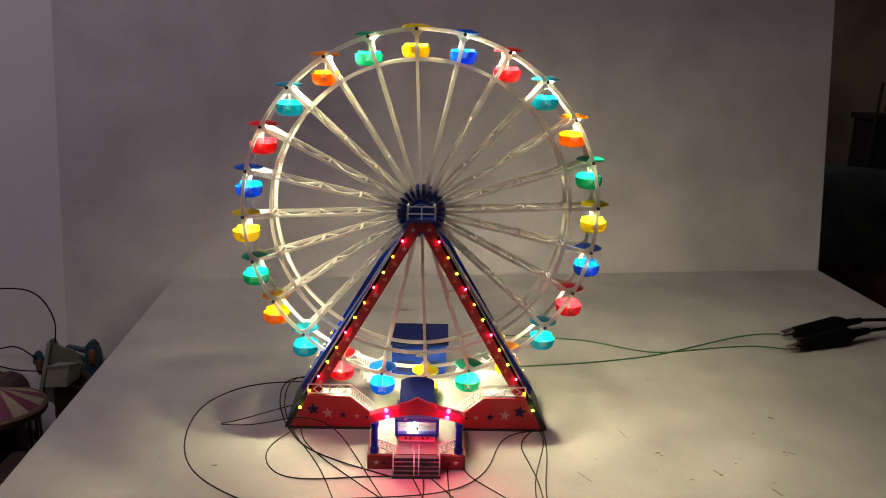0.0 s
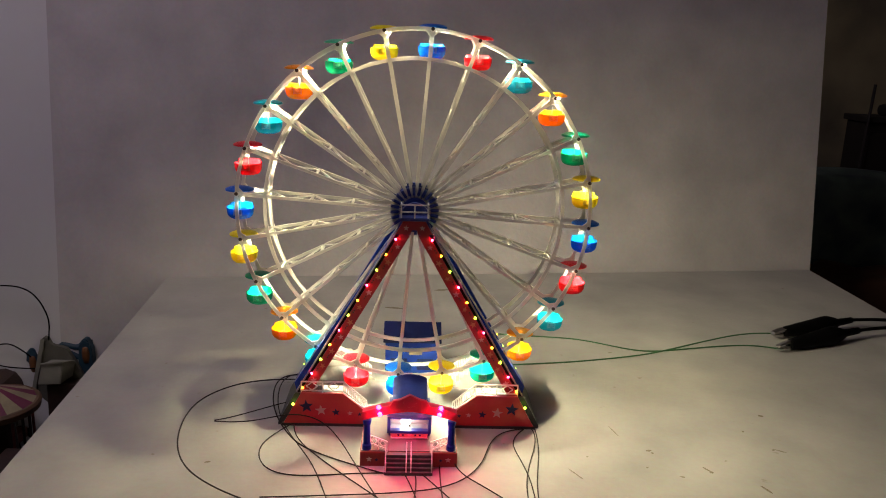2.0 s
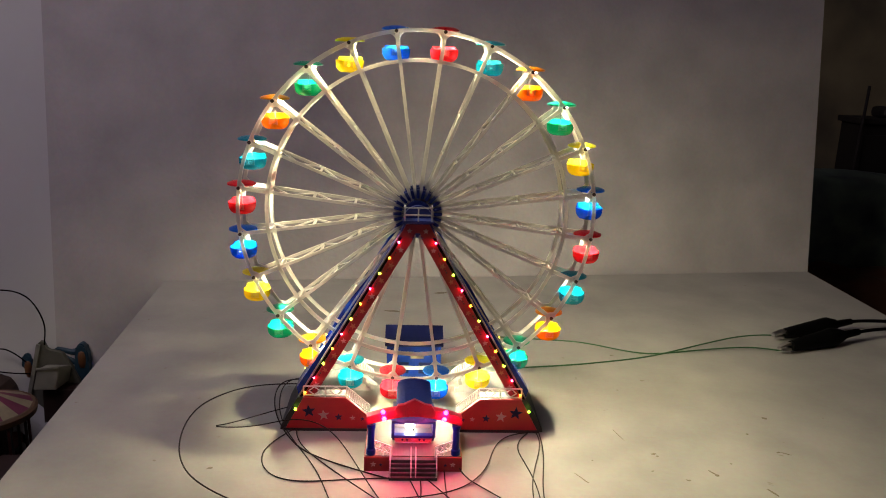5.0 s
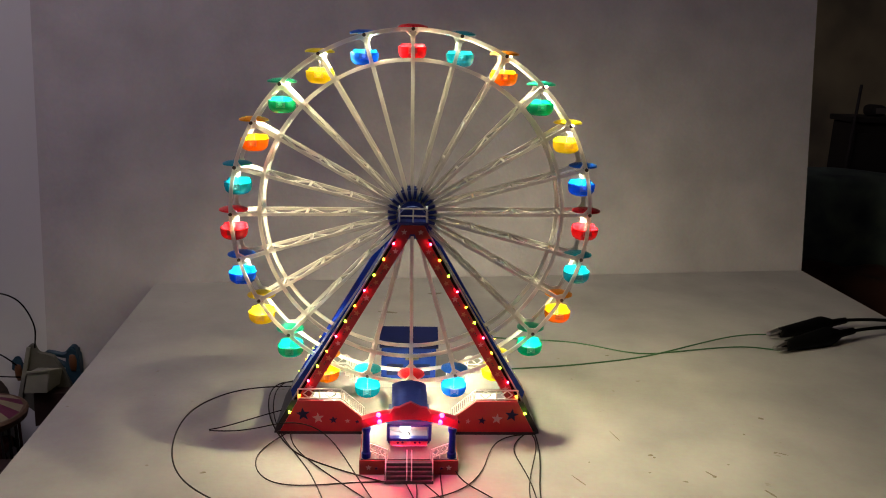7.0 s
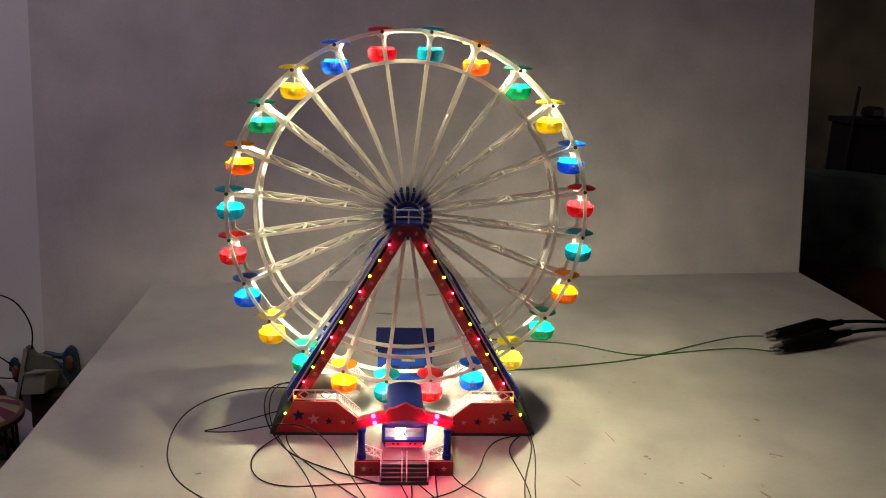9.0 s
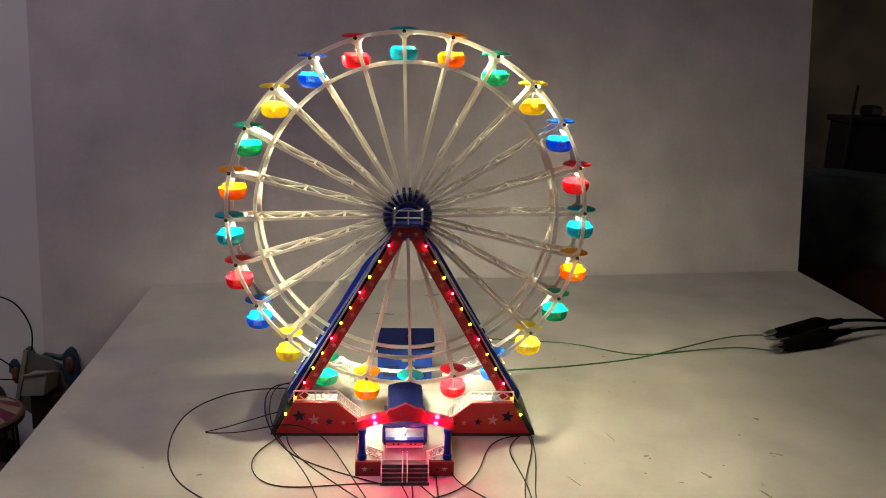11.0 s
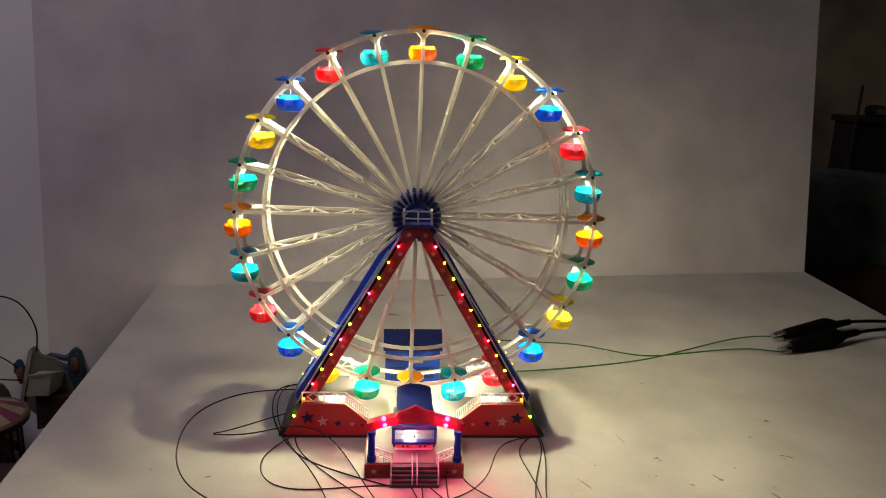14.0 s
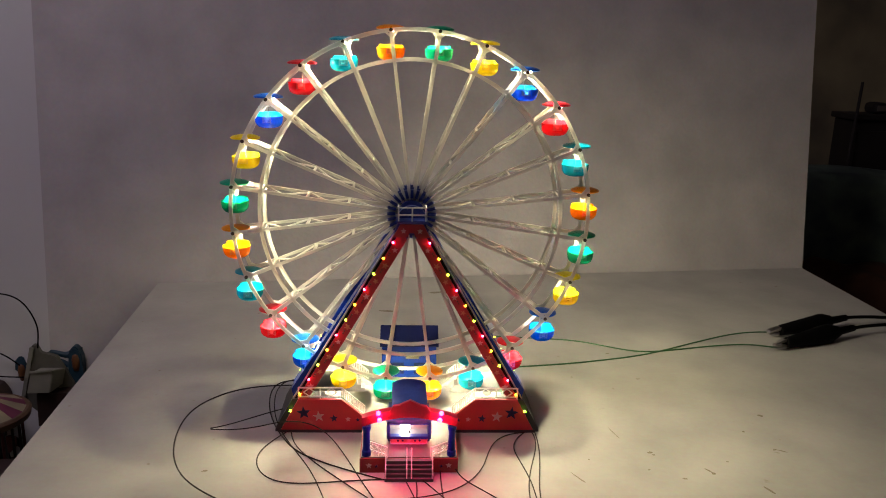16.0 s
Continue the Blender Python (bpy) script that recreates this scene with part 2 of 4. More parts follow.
# ---- setting ----
def setting():
    bm = bmesh.new()
    pts = [(-0.4075, 0.4849), (0.7560, 0.6312), (0.765, -0.46), (-0.338, -0.72)]
    top = [bm.verts.new((x, y, 0)) for x, y in pts]
    low = [bm.verts.new((x, y, -0.018)) for x, y in pts]
    bm.faces.new(top)
    bm.faces.new(low[::-1])
    for i in range(4):
        j = (i + 1) % 4
        bm.faces.new((top[j], top[i], low[i], low[j]))
    bmesh.ops.bevel(bm, geom=list(bm.edges), offset=0.0022, segments=3, affect="EDGES")
    table = thing("table", "white-painted table top with scuffs and brown stains", "table")
    part("tabletop", bm, TABLE, table)
    for x, y in ((-0.33, 0.44), (0.70, 0.57), (0.72, -0.40), (-0.29, -0.62)):
        part("leg", box(bmesh.new(), (x, y, -0.384), (0.05, 0.05, 0.732), 0.004), TABLE, table)
    rnd = random.Random(7)
    for x, y, ln, wd, turn in ((0.2428, -0.0745, 0.0075, 0.0044, 20), (0.2450, -0.0790, 0.0040, 0.0030, 60), (0.2615, -0.1245, 0.0060, 0.0026, 160), (0.2900, -0.1105, 0.0130, 0.0026, 120), (0.2925, -0.1150, 0.0055, 0.0040, 30), (0.3807, -0.0718, 0.0130, 0.0020, 150), (0.3740, -0.0690, 0.0050, 0.0024, 20), (0.3339, -0.1444, 0.0180, 0.0028, 115), (0.2317, -0.1079, 0.0040, 0.0022, 20), (0.3580, -0.0300, 0.0040, 0.0024, 70), (0.3150, -0.0930, 0.0035, 0.0022, 10), (0.2170, -0.0350, 0.0260, 0.0009, 104), (0.2663, 0.1890, 0.0070, 0.0030, 5), (-0.1900, -0.1085, 0.0070, 0.0042, 15), (0.1773, -0.0885, 0.0026, 0.0020, 40), (0.1600, -0.1230, 0.0240, 0.0016, 120), (0.0499, 0.4500, 0.0260, 0.0110, 10), (-0.0250, 0.3540, 0.0300, 0.0080, 170), (0.3930, 0.0079, 0.0075, 0.0045, 160)):
        pts = []
        for i in range(10):
            a = 2 * math.pi * i / 10
            k = 0.65 + 0.5 * rnd.random()
            pts.append((ln * 0.5 * k * math.cos(a), wd * 0.5 * k * math.sin(a)))
        bm = bmesh.new()
        lo = [bm.verts.new((px, py, 0.00005)) for px, py in pts]
        hi = [bm.verts.new((px * 0.9, py * 0.9, 0.0002)) for px, py in pts]
        bm.faces.new(lo[::-1])
        bm.faces.new(hi)
        for i in range(10):
            j = (i + 1) % 10
            bm.faces.new((lo[i], lo[j], hi[j], hi[i]))
        part("scuff_mark", bm, SCUFF, table, "brown scuff mark").matrix_basis = pose(x, y, 0, 0, 0, turn)
    # leaning white board behind the table: frame of its own, along its foot
    b = Vector((0.9922, 0.1245, 0))
    n = Vector((-0.1245, 0.9922, 0))
    lean = radians(8)
    up = Vector((0, 0, math.cos(lean))) + n * math.sin(lean)
    out = b.cross(up) * -1
    m = Matrix((b, out, up)).transposed().to_4x4()
    m.translation = Vector((-0.4075, 0.4849, 0)) + out * 0.002
    bm = box(bmesh.new(), (0.5025, 0.008, -0.06), (1.345, 0.012, 1.38))
    ob = part("wall_north", bm, BOARD)
    ob.matrix_world = m
    tagged(ob, "plain off-white board wall behind the table", "wall", kind="structure")
    bm = box(bmesh.new(), (-0.82, 0.0080, 0.45), (1.30, 0.012, 2.4))
    ob = part("wall_west", bm, WALL)
    ob.matrix_world = m
    tagged(ob, "plain pale painted wall", "wall", kind="structure")
    def plain(name, c, s, material, label, cat="wall"):
        tagged(part(name, box(bmesh.new(), c, s), material), label, cat, kind="structure")
    plain("floor", (0.6, 0.3, -0.77), (5.2, 5.6, 0.04), FLOOR, "dark wooden floor of a dim room", "floor")
    plain("ceiling", (0.6, 0.3, 1.82), (5.2, 5.6, 0.04), WALL, "plain pale ceiling", "ceiling")
    plain("wall_far", (0.6, 1.75, 0.52), (5.2, 0.04, 2.6), GLOOM, "far wall, toned dark in patches for an unlit room")
    plain("wall_south", (0.6, -2.5, 0.52), (5.2, 0.04, 2.6), WALL, "plain pale wall")
    plain("wall_left", (-2.0, 0.3, 0.52), (0.04, 5.6, 2.6), WALL, "plain pale wall")
    plain("wall_right", (3.2, 0.3, 0.52), (0.04, 5.6, 2.6), GLOOM, "side wall, toned dark in patches for an unlit room")


setting()


# ---- ferris wheel ----
def make_wheel():
    fw = thing("ferris_wheel", "model ferris wheel with cream spokes, red star-printed legs and lit bulbs", "ferris wheel", at=(0, MID, 0))
    rotor = part("rotor", ring(ring(bmesh.new(), 0.006, 0.0140, -0.017, 0.017, 48), 0.0, 0.004, -0.045, 0.045, 16), NAVY, fw, "navy plastic hub")
    rotor.location = (0, 0, HUB_Z)
    for s in (-1, 1):
        # toothed disc with slots for the spokes
        bm = bmesh.new()
        ring(bm, 0.004, 0.0228, s * 0.0105 - 0.0015, s * 0.0105 + 0.0015, 48)
        part("hub_disc", bm, NAVY, rotor)
        tooth = part("hub_tooth", bar(bmesh.new(), (0, s * 0.0135, 0.0165), (0, s * 0.0140, 0.0247), 0.0030, 0.005), NAVY, rotor)
        tooth.matrix_basis = pose(0, 0, 0, 0, 7.5, 0)
        for i in range(1, 24):
            c = new("hub_tooth", tooth.data)
            c.parent = rotor
            c.matrix_basis = pose(0, 0, 0, 0, 7.5 + 15 * i, 0)
        y = s * HALF
        part("outer_rim", ring(bmesh.new(), R_OUT - 0.0017, R_OUT + 0.0017, y - 0.0013, y + 0.0013, 192), WHITE, rotor)
        part("inner_rim", ring(bmesh.new(), R_IN - 0.0017, R_IN + 0.0017, y - 0.0014, y + 0.0014, 192), WHITE, rotor)
    bm = bmesh.new()
    def gap(r):
        return 0.0135 + (HALF - 0.0135) * max(0.0, min(1.0, (r - 0.022) / (R_IN - 0.022)))
    for s in (-1, 1):
        bar(bm, (0, s * 0.0135, 0.0130), (0, s * HALF, R_IN), 0.0030, 0.0022)
        bar(bm, (0, s * HALF, R_IN - 0.001), (0, s * HALF, R_OUT - 0.001), 0.0037, 0.0026)
        for k in (-1, 1):
            bar(bm, (0, s * HALF, R_OUT - 0.007), (k * 0.0055, s * HALF, R_OUT - 0.0012), 0.0020, 0.0022)
    stops = [0.034, 0.064, 0.085, 0.106, 0.129, R_IN]
    for i, r in enumerate(stops):
        if i in (1, 3, 5):
            bar(bm, (0, -gap(r), r), (0, gap(r), r), 0.0022, 0.0022, (1, 0, 0))
        if i:
            k = 1 if i % 2 else -1
            bar(bm, (0, -k * gap(stops[i - 1]), stops[i - 1]), (0, k * gap(r), r), 0.0016, 0.0016, (1, 0, 0))
    sp = part("spoke", bm, WHITE, rotor, "cream lattice spoke")
    for i in range(1, 24):
        c = new("spoke", sp.data)
        c.parent = rotor
        c.matrix_basis = pose(0, 0, 0, 0, 15 * i, 0)

    # A-frames, front and rear
    A, B = (0.0166, 0.2015), (0.1190, 0.0245)
    L = math.hypot(B[0] - A[0], B[1] - A[1])
    d = ((B[0] - A[0]) / L, (B[1] - A[1]) / L)
    nrm = (-d[1], d[0])

    def at(u, w, side):
        return (side * (A[0] + d[0] * u + nrm[0] * w), A[1] + d[1] * u + nrm[1] * w)

    for side in (-1, 1):
        y0 = -0.027 - MID
        q = [at(-0.012, -0.0085, side), at(L + 0.006, -0.0085, side), at(L + 0.014, 0.0042, side), at(-0.012, 0.0042, side)]
        leg = part("front_leg", prism(bmesh.new(), q, y0, y0 + 0.022), LEGBLUE, fw, "blue leg with a red star-printed face")
        q = [at(-0.010, -0.0086, side), at(L + 0.004, -0.0086, side), at(L + 0.004, 0.0012, side), at(-0.010, 0.0012, side)]
        part("red_face", prism(bmesh.new(), q, y0 - 0.001, y0 + 0.0002), LEGRED, leg)
        part("led_strip", prism(bmesh.new(), [at(-0.004, 0.0014, side), at(L + 0.006, 0.0014, side), at(L + 0.006, 0.0040, side), at(-0.004, 0.0040, side)], y0 - 0.0008, y0 + 0.0002), BLACK, leg)
        q = [at(-0.010, 0.0042, side), at(L + 0.01, 0.0042, side), at(L + 0.01, 0.0054, side), at(-0.010, 0.0054, side)]
        part("edge_trim", prism(bmesh.new(), q, y0 - 0.0012, y0 + 0.0030), TRIM, leg)
        q = [at(0.012, 0.0054, side), at(L - 0.010, 0.0054, side), at(L - 0.016, 0.0112, side), at(0.110, 0.0080, side), at(0.060, 0.0060, side), at(0.012, 0.0056, side)]
        part("side_flange", prism(bmesh.new(), q, y0 + 0.0045, y0 + 0.0215), LEGGLOSS, leg, "glossy blue side flange")
        for i in range(12):
            u = L * i / 11
            x, z = at(u, 0.0017, side)
            bm = bmesh.new()
            bmesh.ops.create_icosphere(bm, subdivisions=2, radius=0.00112 + 0.00016 * (i % 3), matrix=Matrix.Translation((x, y0 - (0.0024 if i < 11 else 0.0078), z)))
            part("led", bm, LEDS[i % 3], leg, smooth=True)
            x, z = at(u + 0.006, -0.0040, side)
            part("star", star(bmesh.new(), x, z, 0.0036 if i % 2 else 0.0030, y0 - 0.0014, y0 - 0.0009, 0.4 * i), STARY if i % 3 else STARW, leg)
            for k in (0.011, 0.0135):
                x, z = at(u + k, -0.0012 - 0.002 * (i % 2), side)
                part("screw", rod(bmesh.new(), (x, y0 - 0.0016, z), (x, y0 - 0.0005, z), 0.0008, 8), BOLT, leg)
        # rear leg
        y1 = 0.063 - MID
        q = [at(-0.010, -0.0085, side), at(L + 0.01, -0.0085, side), at(L + 0.014, 0.0046, side), at(-0.010, 0.0032, side)]
        part("rear_leg", prism(bmesh.new(), q, y1 - 0.003, y1 + 0.003), LEGBLUE, fw, "bare blue plastic rear leg")
        for i in range(4):
            x, z = at(0.155 + 0.016 * i, 0.0048, side)
            bm = bmesh.new()
            bmesh.ops.create_icosphere(bm, subdivisions=1, radius=0.0010, matrix=Matrix.Translation((x, y1 + 0.001, z)))
            part("rear_led", bm, LEDS[2 if i % 2 else 1], fw, smooth=True)
    # head pieces that carry the axle
    for s, yy, red in ((-1, -0.0275 - MID, True), (1, 0.063 - MID, False)):
        head = part("axle_head", prism(bmesh.new(), [(-0.0185, 0.2085), (-0.0075, 0.236), (0.0075, 0.236), (0.0185, 0.2085), (0.004, 0.2085), (0.0022, 0.2125), (-0.0022, 0.2125), (-0.004, 0.2085)], yy, yy + 0.006), NAVY, fw)
        if red:
            part("red_panel", prism(bmesh.new(), [(-0.0182, 0.2085), (-0.0112, 0.2215), (0.0112, 0.2215), (0.0182, 0.2085), (0.0042, 0.2085), (0.0022, 0.213), (-0.0022, 0.213), (-0.0042, 0.2085)], yy - 0.0058, yy - 0.0041), LEGRED, head)
            for x in (-0.008, 0.008):
                part("star", star(bmesh.new(), x, 0.2150, 0.0030, yy - 0.0063, yy - 0.0057), STARW, head)
            part("axle_cap", rod(bmesh.new(), (0, yy - 0.004, HUB_Z), (0, yy + 0.001, HUB_Z), 0.0145, 32), NAVY, head)
            # service balcony with white rail
            part("balcony", box(bmesh.new(), (0, yy - 0.009, 0.2262), (0.030, 0.017, 0.0032), 0.0008), NAVY, head)
            bm = bmesh.new()
            yr = -0.045 - MID
            for z in (0.2405, 0.2335):
                bar(bm, (-0.0135, yr, z), (0.0135, yr, z), 0.0012, 0.0012)
            for x in (-0.013, 0.0, 0.013):
                bar(bm, (x, yr, 0.2275), (x, yr, 0.2408), 0.0014, 0.0014)
            part("balcony_rail", bm, RAILW, head, "white balcony rail")
            for x in (-0.0132, 0.0132):
                bm = bmesh.new()
                for z in (0.2405, 0.2335):
                    bar(bm, (x, yr + 0.001, z), (x, yr + 0.013, z), 0.0012, 0.0012, (0, 0, 1))
                bar(bm, (x, yr + 0.012, 0.2275), (x, yr + 0.012, 0.2408), 0.0014, 0.0014)
                part("balcony_rail", bm, RAILW, head, "white balcony rail")

    # platform
    yf, yb = -0.031 - MID, 0.061 - MID
    part("deck", box(bmesh.new(), (0, 0, 0.006), (0.205, yb - yf - 0.004, 0.012), 0.0008), DECK, fw, "white platform deck")
    for side in (-1, 1):
        # raised landings with steps down to the middle
        prof = [(side * 0.112, 0.0122), (side * 0.112, 0.0365), (side * 0.069, 0.0365)]
        for k in range(6):
            x = 0.069 - 0.0042 * k
            prof += [(side * x, 0.0365 - 0.004 * (k + 1)), (side * (x - 0.0042), 0.0365 - 0.004 * (k + 1))]
        prof += [(side * 0.0438, 0.0122)]
        part("landing", prism(bmesh.new(), prof, yf + 0.0035, yf + 0.020), DECK, fw)
        part("landing", prism(bmesh.new(), prof, yb - 0.020, yb - 0.0035), DECK, fw)
        # grey end blocks under the feet
        q = [(side * 0.137, 0.0), (side * 0.1365, 0.004), (side * 0.119, 0.036), (side * 0.113, 0.036), (side * 0.113, 0.0)]
        part("end_block", prism(bmesh.new(), q, yf + 0.0008, yb - 0.010), GREY, fw, "dark grey foot block")
        for front in (True, False):
            y0 = yf if front else yb
            q = [(side * 0.1308, 0.003), (side * 0.1125, 0.0370), (side * 0.0692, 0.0370), (side * 0.0473, 0.0185), (side * 0.0405, 0.013), (side * 0.0405, 0.003)]
            fa = part("fascia", prism(bmesh.new(), q, y0 - 0.0015, y0 + 0.0015), RED if front else DECK, fw, "red front panel printed with stars" if front else "white rear panel")
            # dark strip along the panel's foot
            q = [(side * 0.1335, 0.0), (side * 0.1325, 0.0032), (side * 0.0405, 0.0032), (side * 0.0405, 0.0)]
            part("dark_foot_strip", prism(bmesh.new(), q, y0 - 0.0018, y0 + 0.0012), GREY, fa)
            if front:
                for x, z, r, m in ((0.1072, 0.0222, 0.0074, STARB), (0.0920, 0.0180, 0.0060, STARW), (0.0765, 0.0160, 0.0044, STARB), (0.0620, 0.0150, 0.0028, STARW), (0.0520, 0.0142, 0.0024, STARB)):
                    part("star", star(bmesh.new(), side * x, z, r, y0 - 0.0020, y0 - 0.0014, 0.1 * side), m, fa)
            # railing
            bm = bmesh.new()
            zt = 0.0487
            flat = ((side * 0.1125, zt), (side * 0.0685, zt))
            slope = ((side * 0.0685, zt), (side * 0.0450, 0.0285))
            for (x0, z0), (x1, z1) in (flat, slope):
                for dz in (0.0, -0.0098):
                    bar(bm, (x0, y0 + 0.001, z0 + dz), (x1, y0 + 0.001, z1 + dz), 0.0012, 0.0012)
            for k in range(3):
                x = 0.1125 - 0.022 * k
                bar(bm, (side * x, y0 + 0.001, 0.0365), (side * x, y0 + 0.001, zt), 0.0012, 0.0012)
            for k in range(2):
                xm, zm = 0.1015 - 0.022 * k, zt - 0.005
                for du in (-1, 1):
                    for dv in (-1, 1):
                        bar(bm, (side * (xm + du * 0.0058), y0 + 0.001, zm), (side * xm, y0 + 0.001, zm + dv * 0.0044), 0.0009, 0.0009)
            for k in range(1, 13):
                f = k / 12
                x = 0.0685 + (0.0450 - 0.0685) * f
                z = zt + (0.0285 - zt) * f
                bar(bm, (side * x, y0 + 0.001, z - 0.0105), (side * x, y0 + 0.001, z), 0.0009, 0.0009)
            part("railing", bm, RAILT, fw, "white lattice railing")
    return fw, rotor


WHEEL, ROTOR = make_wheel()


# ---- gondolas ----
SPOTS = [(0.0046, -0.0034), (0.0054, 0.0012), (0.0042, -0.0046), (0.0050, -0.0010), (0.0046, -0.0050), (0.0056, 0.0020)]


def make_gondola(k):
    name = COLORS[k][0]
    g = thing("gondola", f"clear {name} plastic gondola with round roof, hanging in the wheel", "gondola", "gondolas of the wheel")

    def lift(a):
        # back rail higher, doorway in front lower
        c = math.sin(a)
        return 1.1 if c > 0.52 else (-2.2 if c < -0.981 else 0.0)

    prof = [(0.0001, -0.0285), (0.0070, -0.0284), (0.0096, -0.0276), (0.0116, -0.0260), (0.0129, -0.0238), (0.0135, -0.0212), (0.0138, -0.0165, 0.0025), (0.0129, -0.0165, 0.0025),
            (0.0122, -0.0225), (0.0104, -0.0252), (0.0070, -0.0268), (0.0001, -0.0270)]
    part("basket", lathe(bmesh.new(), prof, 64, lift), GOND[k], g, smooth=True).data.set_sharp_from_angle(angle=0.7)
    prof = [(0.0001, 0.0052), (0.0060, 0.0050), (0.0110, 0.0040), (0.0142, 0.0026), (0.0145, 0.0014), (0.0138, 0.0008), (0.0100, 0.0016), (0.0001, 0.0022)]
    part("roof", lathe(bmesh.new(), prof, 36), ROOFM[k], g, smooth=True).data.set_sharp_from_angle(angle=0.7)
    bm = bmesh.new()
    for i in range(3):
        box(bm, (0, -0.0130, -0.0176 - 0.0021 * i), (0.0066, 0.0010, 0.0016))
    for x in (-0.0036, 0.0036):
        box(bm, (x, -0.0130, -0.0196), (0.0012, 0.0010, 0.0066))
    part("door_step", bm, STEPM[k], g, "ladder step, basket colour paled to look lit")
    part("seat", lathe(bmesh.new(), [(0.0040, -0.0268), (0.0040, -0.0215), (0.0034, -0.0212), (0.0001, -0.0212)], 16), GOND[k], g)
    bm = rod(bmesh.new(), (0, 0, 0.001), (0, 0, -0.0270), 0.00036, 8)
    rod(bm, (0, -0.0165, 0), (0, 0.0165, 0), 0.0009, 8)
    part("hanger", bm, HANGER, g, "white hanger rod")
    for s in (-1, 1):
        part("bolt", rod(bmesh.new(), (0, s * 0.0160, 0), (0, s * 0.0178, 0), 0.0018, 12), BOLT, g, "dark brown pivot bolt")
    x, y = SPOTS[k]
    bm = box(bmesh.new(), (x - 0.0006, y, 0.0011), (0.0056, 0.0056, 0.0018), 0.0004)
    # added plate and wings that keep the bulb's light from going left
    box(bm, (x - 0.0030, y, -0.0005), (0.0008, 0.0062, 0.0031), 0.0002)
    for s in (-1, 1):
        box(bm, (x - 0.0022, y + s * 0.0029, -0.0003), (0.0022, 0.0006, 0.0026))
    part("socket", bm, RAILW, g, "white lamp holder with an added plate that blocks light to one side")
    part("bulb", rod(bmesh.new(), (*SPOTS[k], -0.0006), (*SPOTS[k], 0.00015), 0.0010, 12), BULB, g, "glowing warm-white bulb under the roof")
    return g


GONDOLAS = []
FIRST = [make_gondola(k) for k in range(6)]
for i in range(24):
    GONDOLAS.append(FIRST[i] if i < 6 else copy_thing(FIRST[i % 6], Matrix()))


# ---- entrance kiosk ----
def make_kiosk():
    k = thing("entrance_kiosk", "lit ticket kiosk with red arch, blue barrel roof and grey steps", "kiosk", at=(0, -0.07, 0))
    Y = 0.07
    # parts that stand on the porch front, and the booth on its floor
    PLACE = {"stair_rail": (-0.0065, 0.0020), "lattice_panel": (-0.0065, 0.0020), "arch": (-0.0065, 0.0033), "awning": (0.0, 0.0015), "booth_body": (0.0, 0.0015)}

    def p(name, bm, m, parent=k, label="", smooth=False):
        ob = part(name, bm, m, parent, label, smooth)
        if parent is k:
            dy, dz = PLACE.get(name, (0.0, 0.0))
            ob.location = (0, Y + dy, dz)
        return ob

    p("plinth", box(bmesh.new(), (0, -0.0748, 0.0075), (0.0925, 0.0755, 0.015), 0.0006), PLINTH, label="red star-printed plinth")
    p("floor_plate", box(bmesh.new(), (0, -0.0742, 0.0154), (0.0900, 0.0745, 0.0012)), PORCH, label="pale grey kiosk floor")
    for s in (-1, 1):
        p("star", star(bmesh.new(), s * 0.0375, 0.0076, 0.0028, -0.1131, -0.1123), STARW)
        p("star", star(bmesh.new(), s * 0.0305, 0.0070, 0.0019, -0.1131, -0.1123), STARB)
        bm = lathe(bmesh.new(), [(0.0001, 0.0), (0.0044, 0.0), (0.0044, 0.0045), (0.0034, 0.0060), (0.0031, 0.0240), (0.0040, 0.0270), (0.0042, 0.0305), (0.0001, 0.0305)], 16)
        bmesh.ops.translate(bm, verts=bm.verts, vec=(s * 0.0400, -0.1075, 0.0160))
        p("column", bm, LEGBLUE, smooth=False, label="blue column")
    # steps
    for i in range(5):
        y = -0.1150 - 0.0028 * i
        z = 0.0152 - 0.0030 * i
        p("step", box(bmesh.new(), (0, (y - 0.1125) / 2 - 0.0014, z / 2), (0.0450, abs(y + 0.1125) + 0.0028, z), 0.0003), STEPG)
    for s in (-1, 1):
        for x0 in (0.0216, 0.0022):
            bm = bmesh.new()
            bar(bm, (s * x0, -0.1215, 0.0105), (s * x0, -0.1070, 0.0240), 0.0011, 0.0011)
            bar(bm, (s * x0, -0.1215, -0.0018), (s * x0, -0.1215, 0.0110), 0.0012, 0.0012)
            bar(bm, (s * x0, -0.1075, 0.0120), (s * x0, -0.1075, 0.0245), 0.0012, 0.0012)
            if x0 < 0.01:
                bar(bm, (s * 0.0022, -0.107, 0.024), (s * 0.0022, -0.088, 0.024), 0.0011, 0.0011)
            p("stair_rail", bm, RAILW, label="white stair rail")
        # lattice panels at both sides
        bm = bmesh.new()
        for z in (0.0165, 0.0245):
            bar(bm, (s * 0.0205, -0.1070, z), (s * 0.0370, -0.0990, z + 0.002), 0.0011, 0.0011)
        for f in (0.0, 0.5, 1.0):
            x, y = 0.0205 + 0.0165 * f, -0.1070 + 0.008 * f
            bar(bm, (s * x, y, 0.0140), (s * x, y, 0.0248 + 0.002 * f), 0.0010, 0.0010)
        for f in (0.25, 0.75):
            x, y, z = 0.0205 + 0.0165 * f, -0.1070 + 0.008 * f, 0.0207 + 0.002 * f
            for du in (-1, 1):
                for dv in (-1, 1):
                    bar(bm, (s * (x + du * 0.0034), y + du * 0.0016, z), (s * x, y, z + dv * 0.0034), 0.0008, 0.0008)
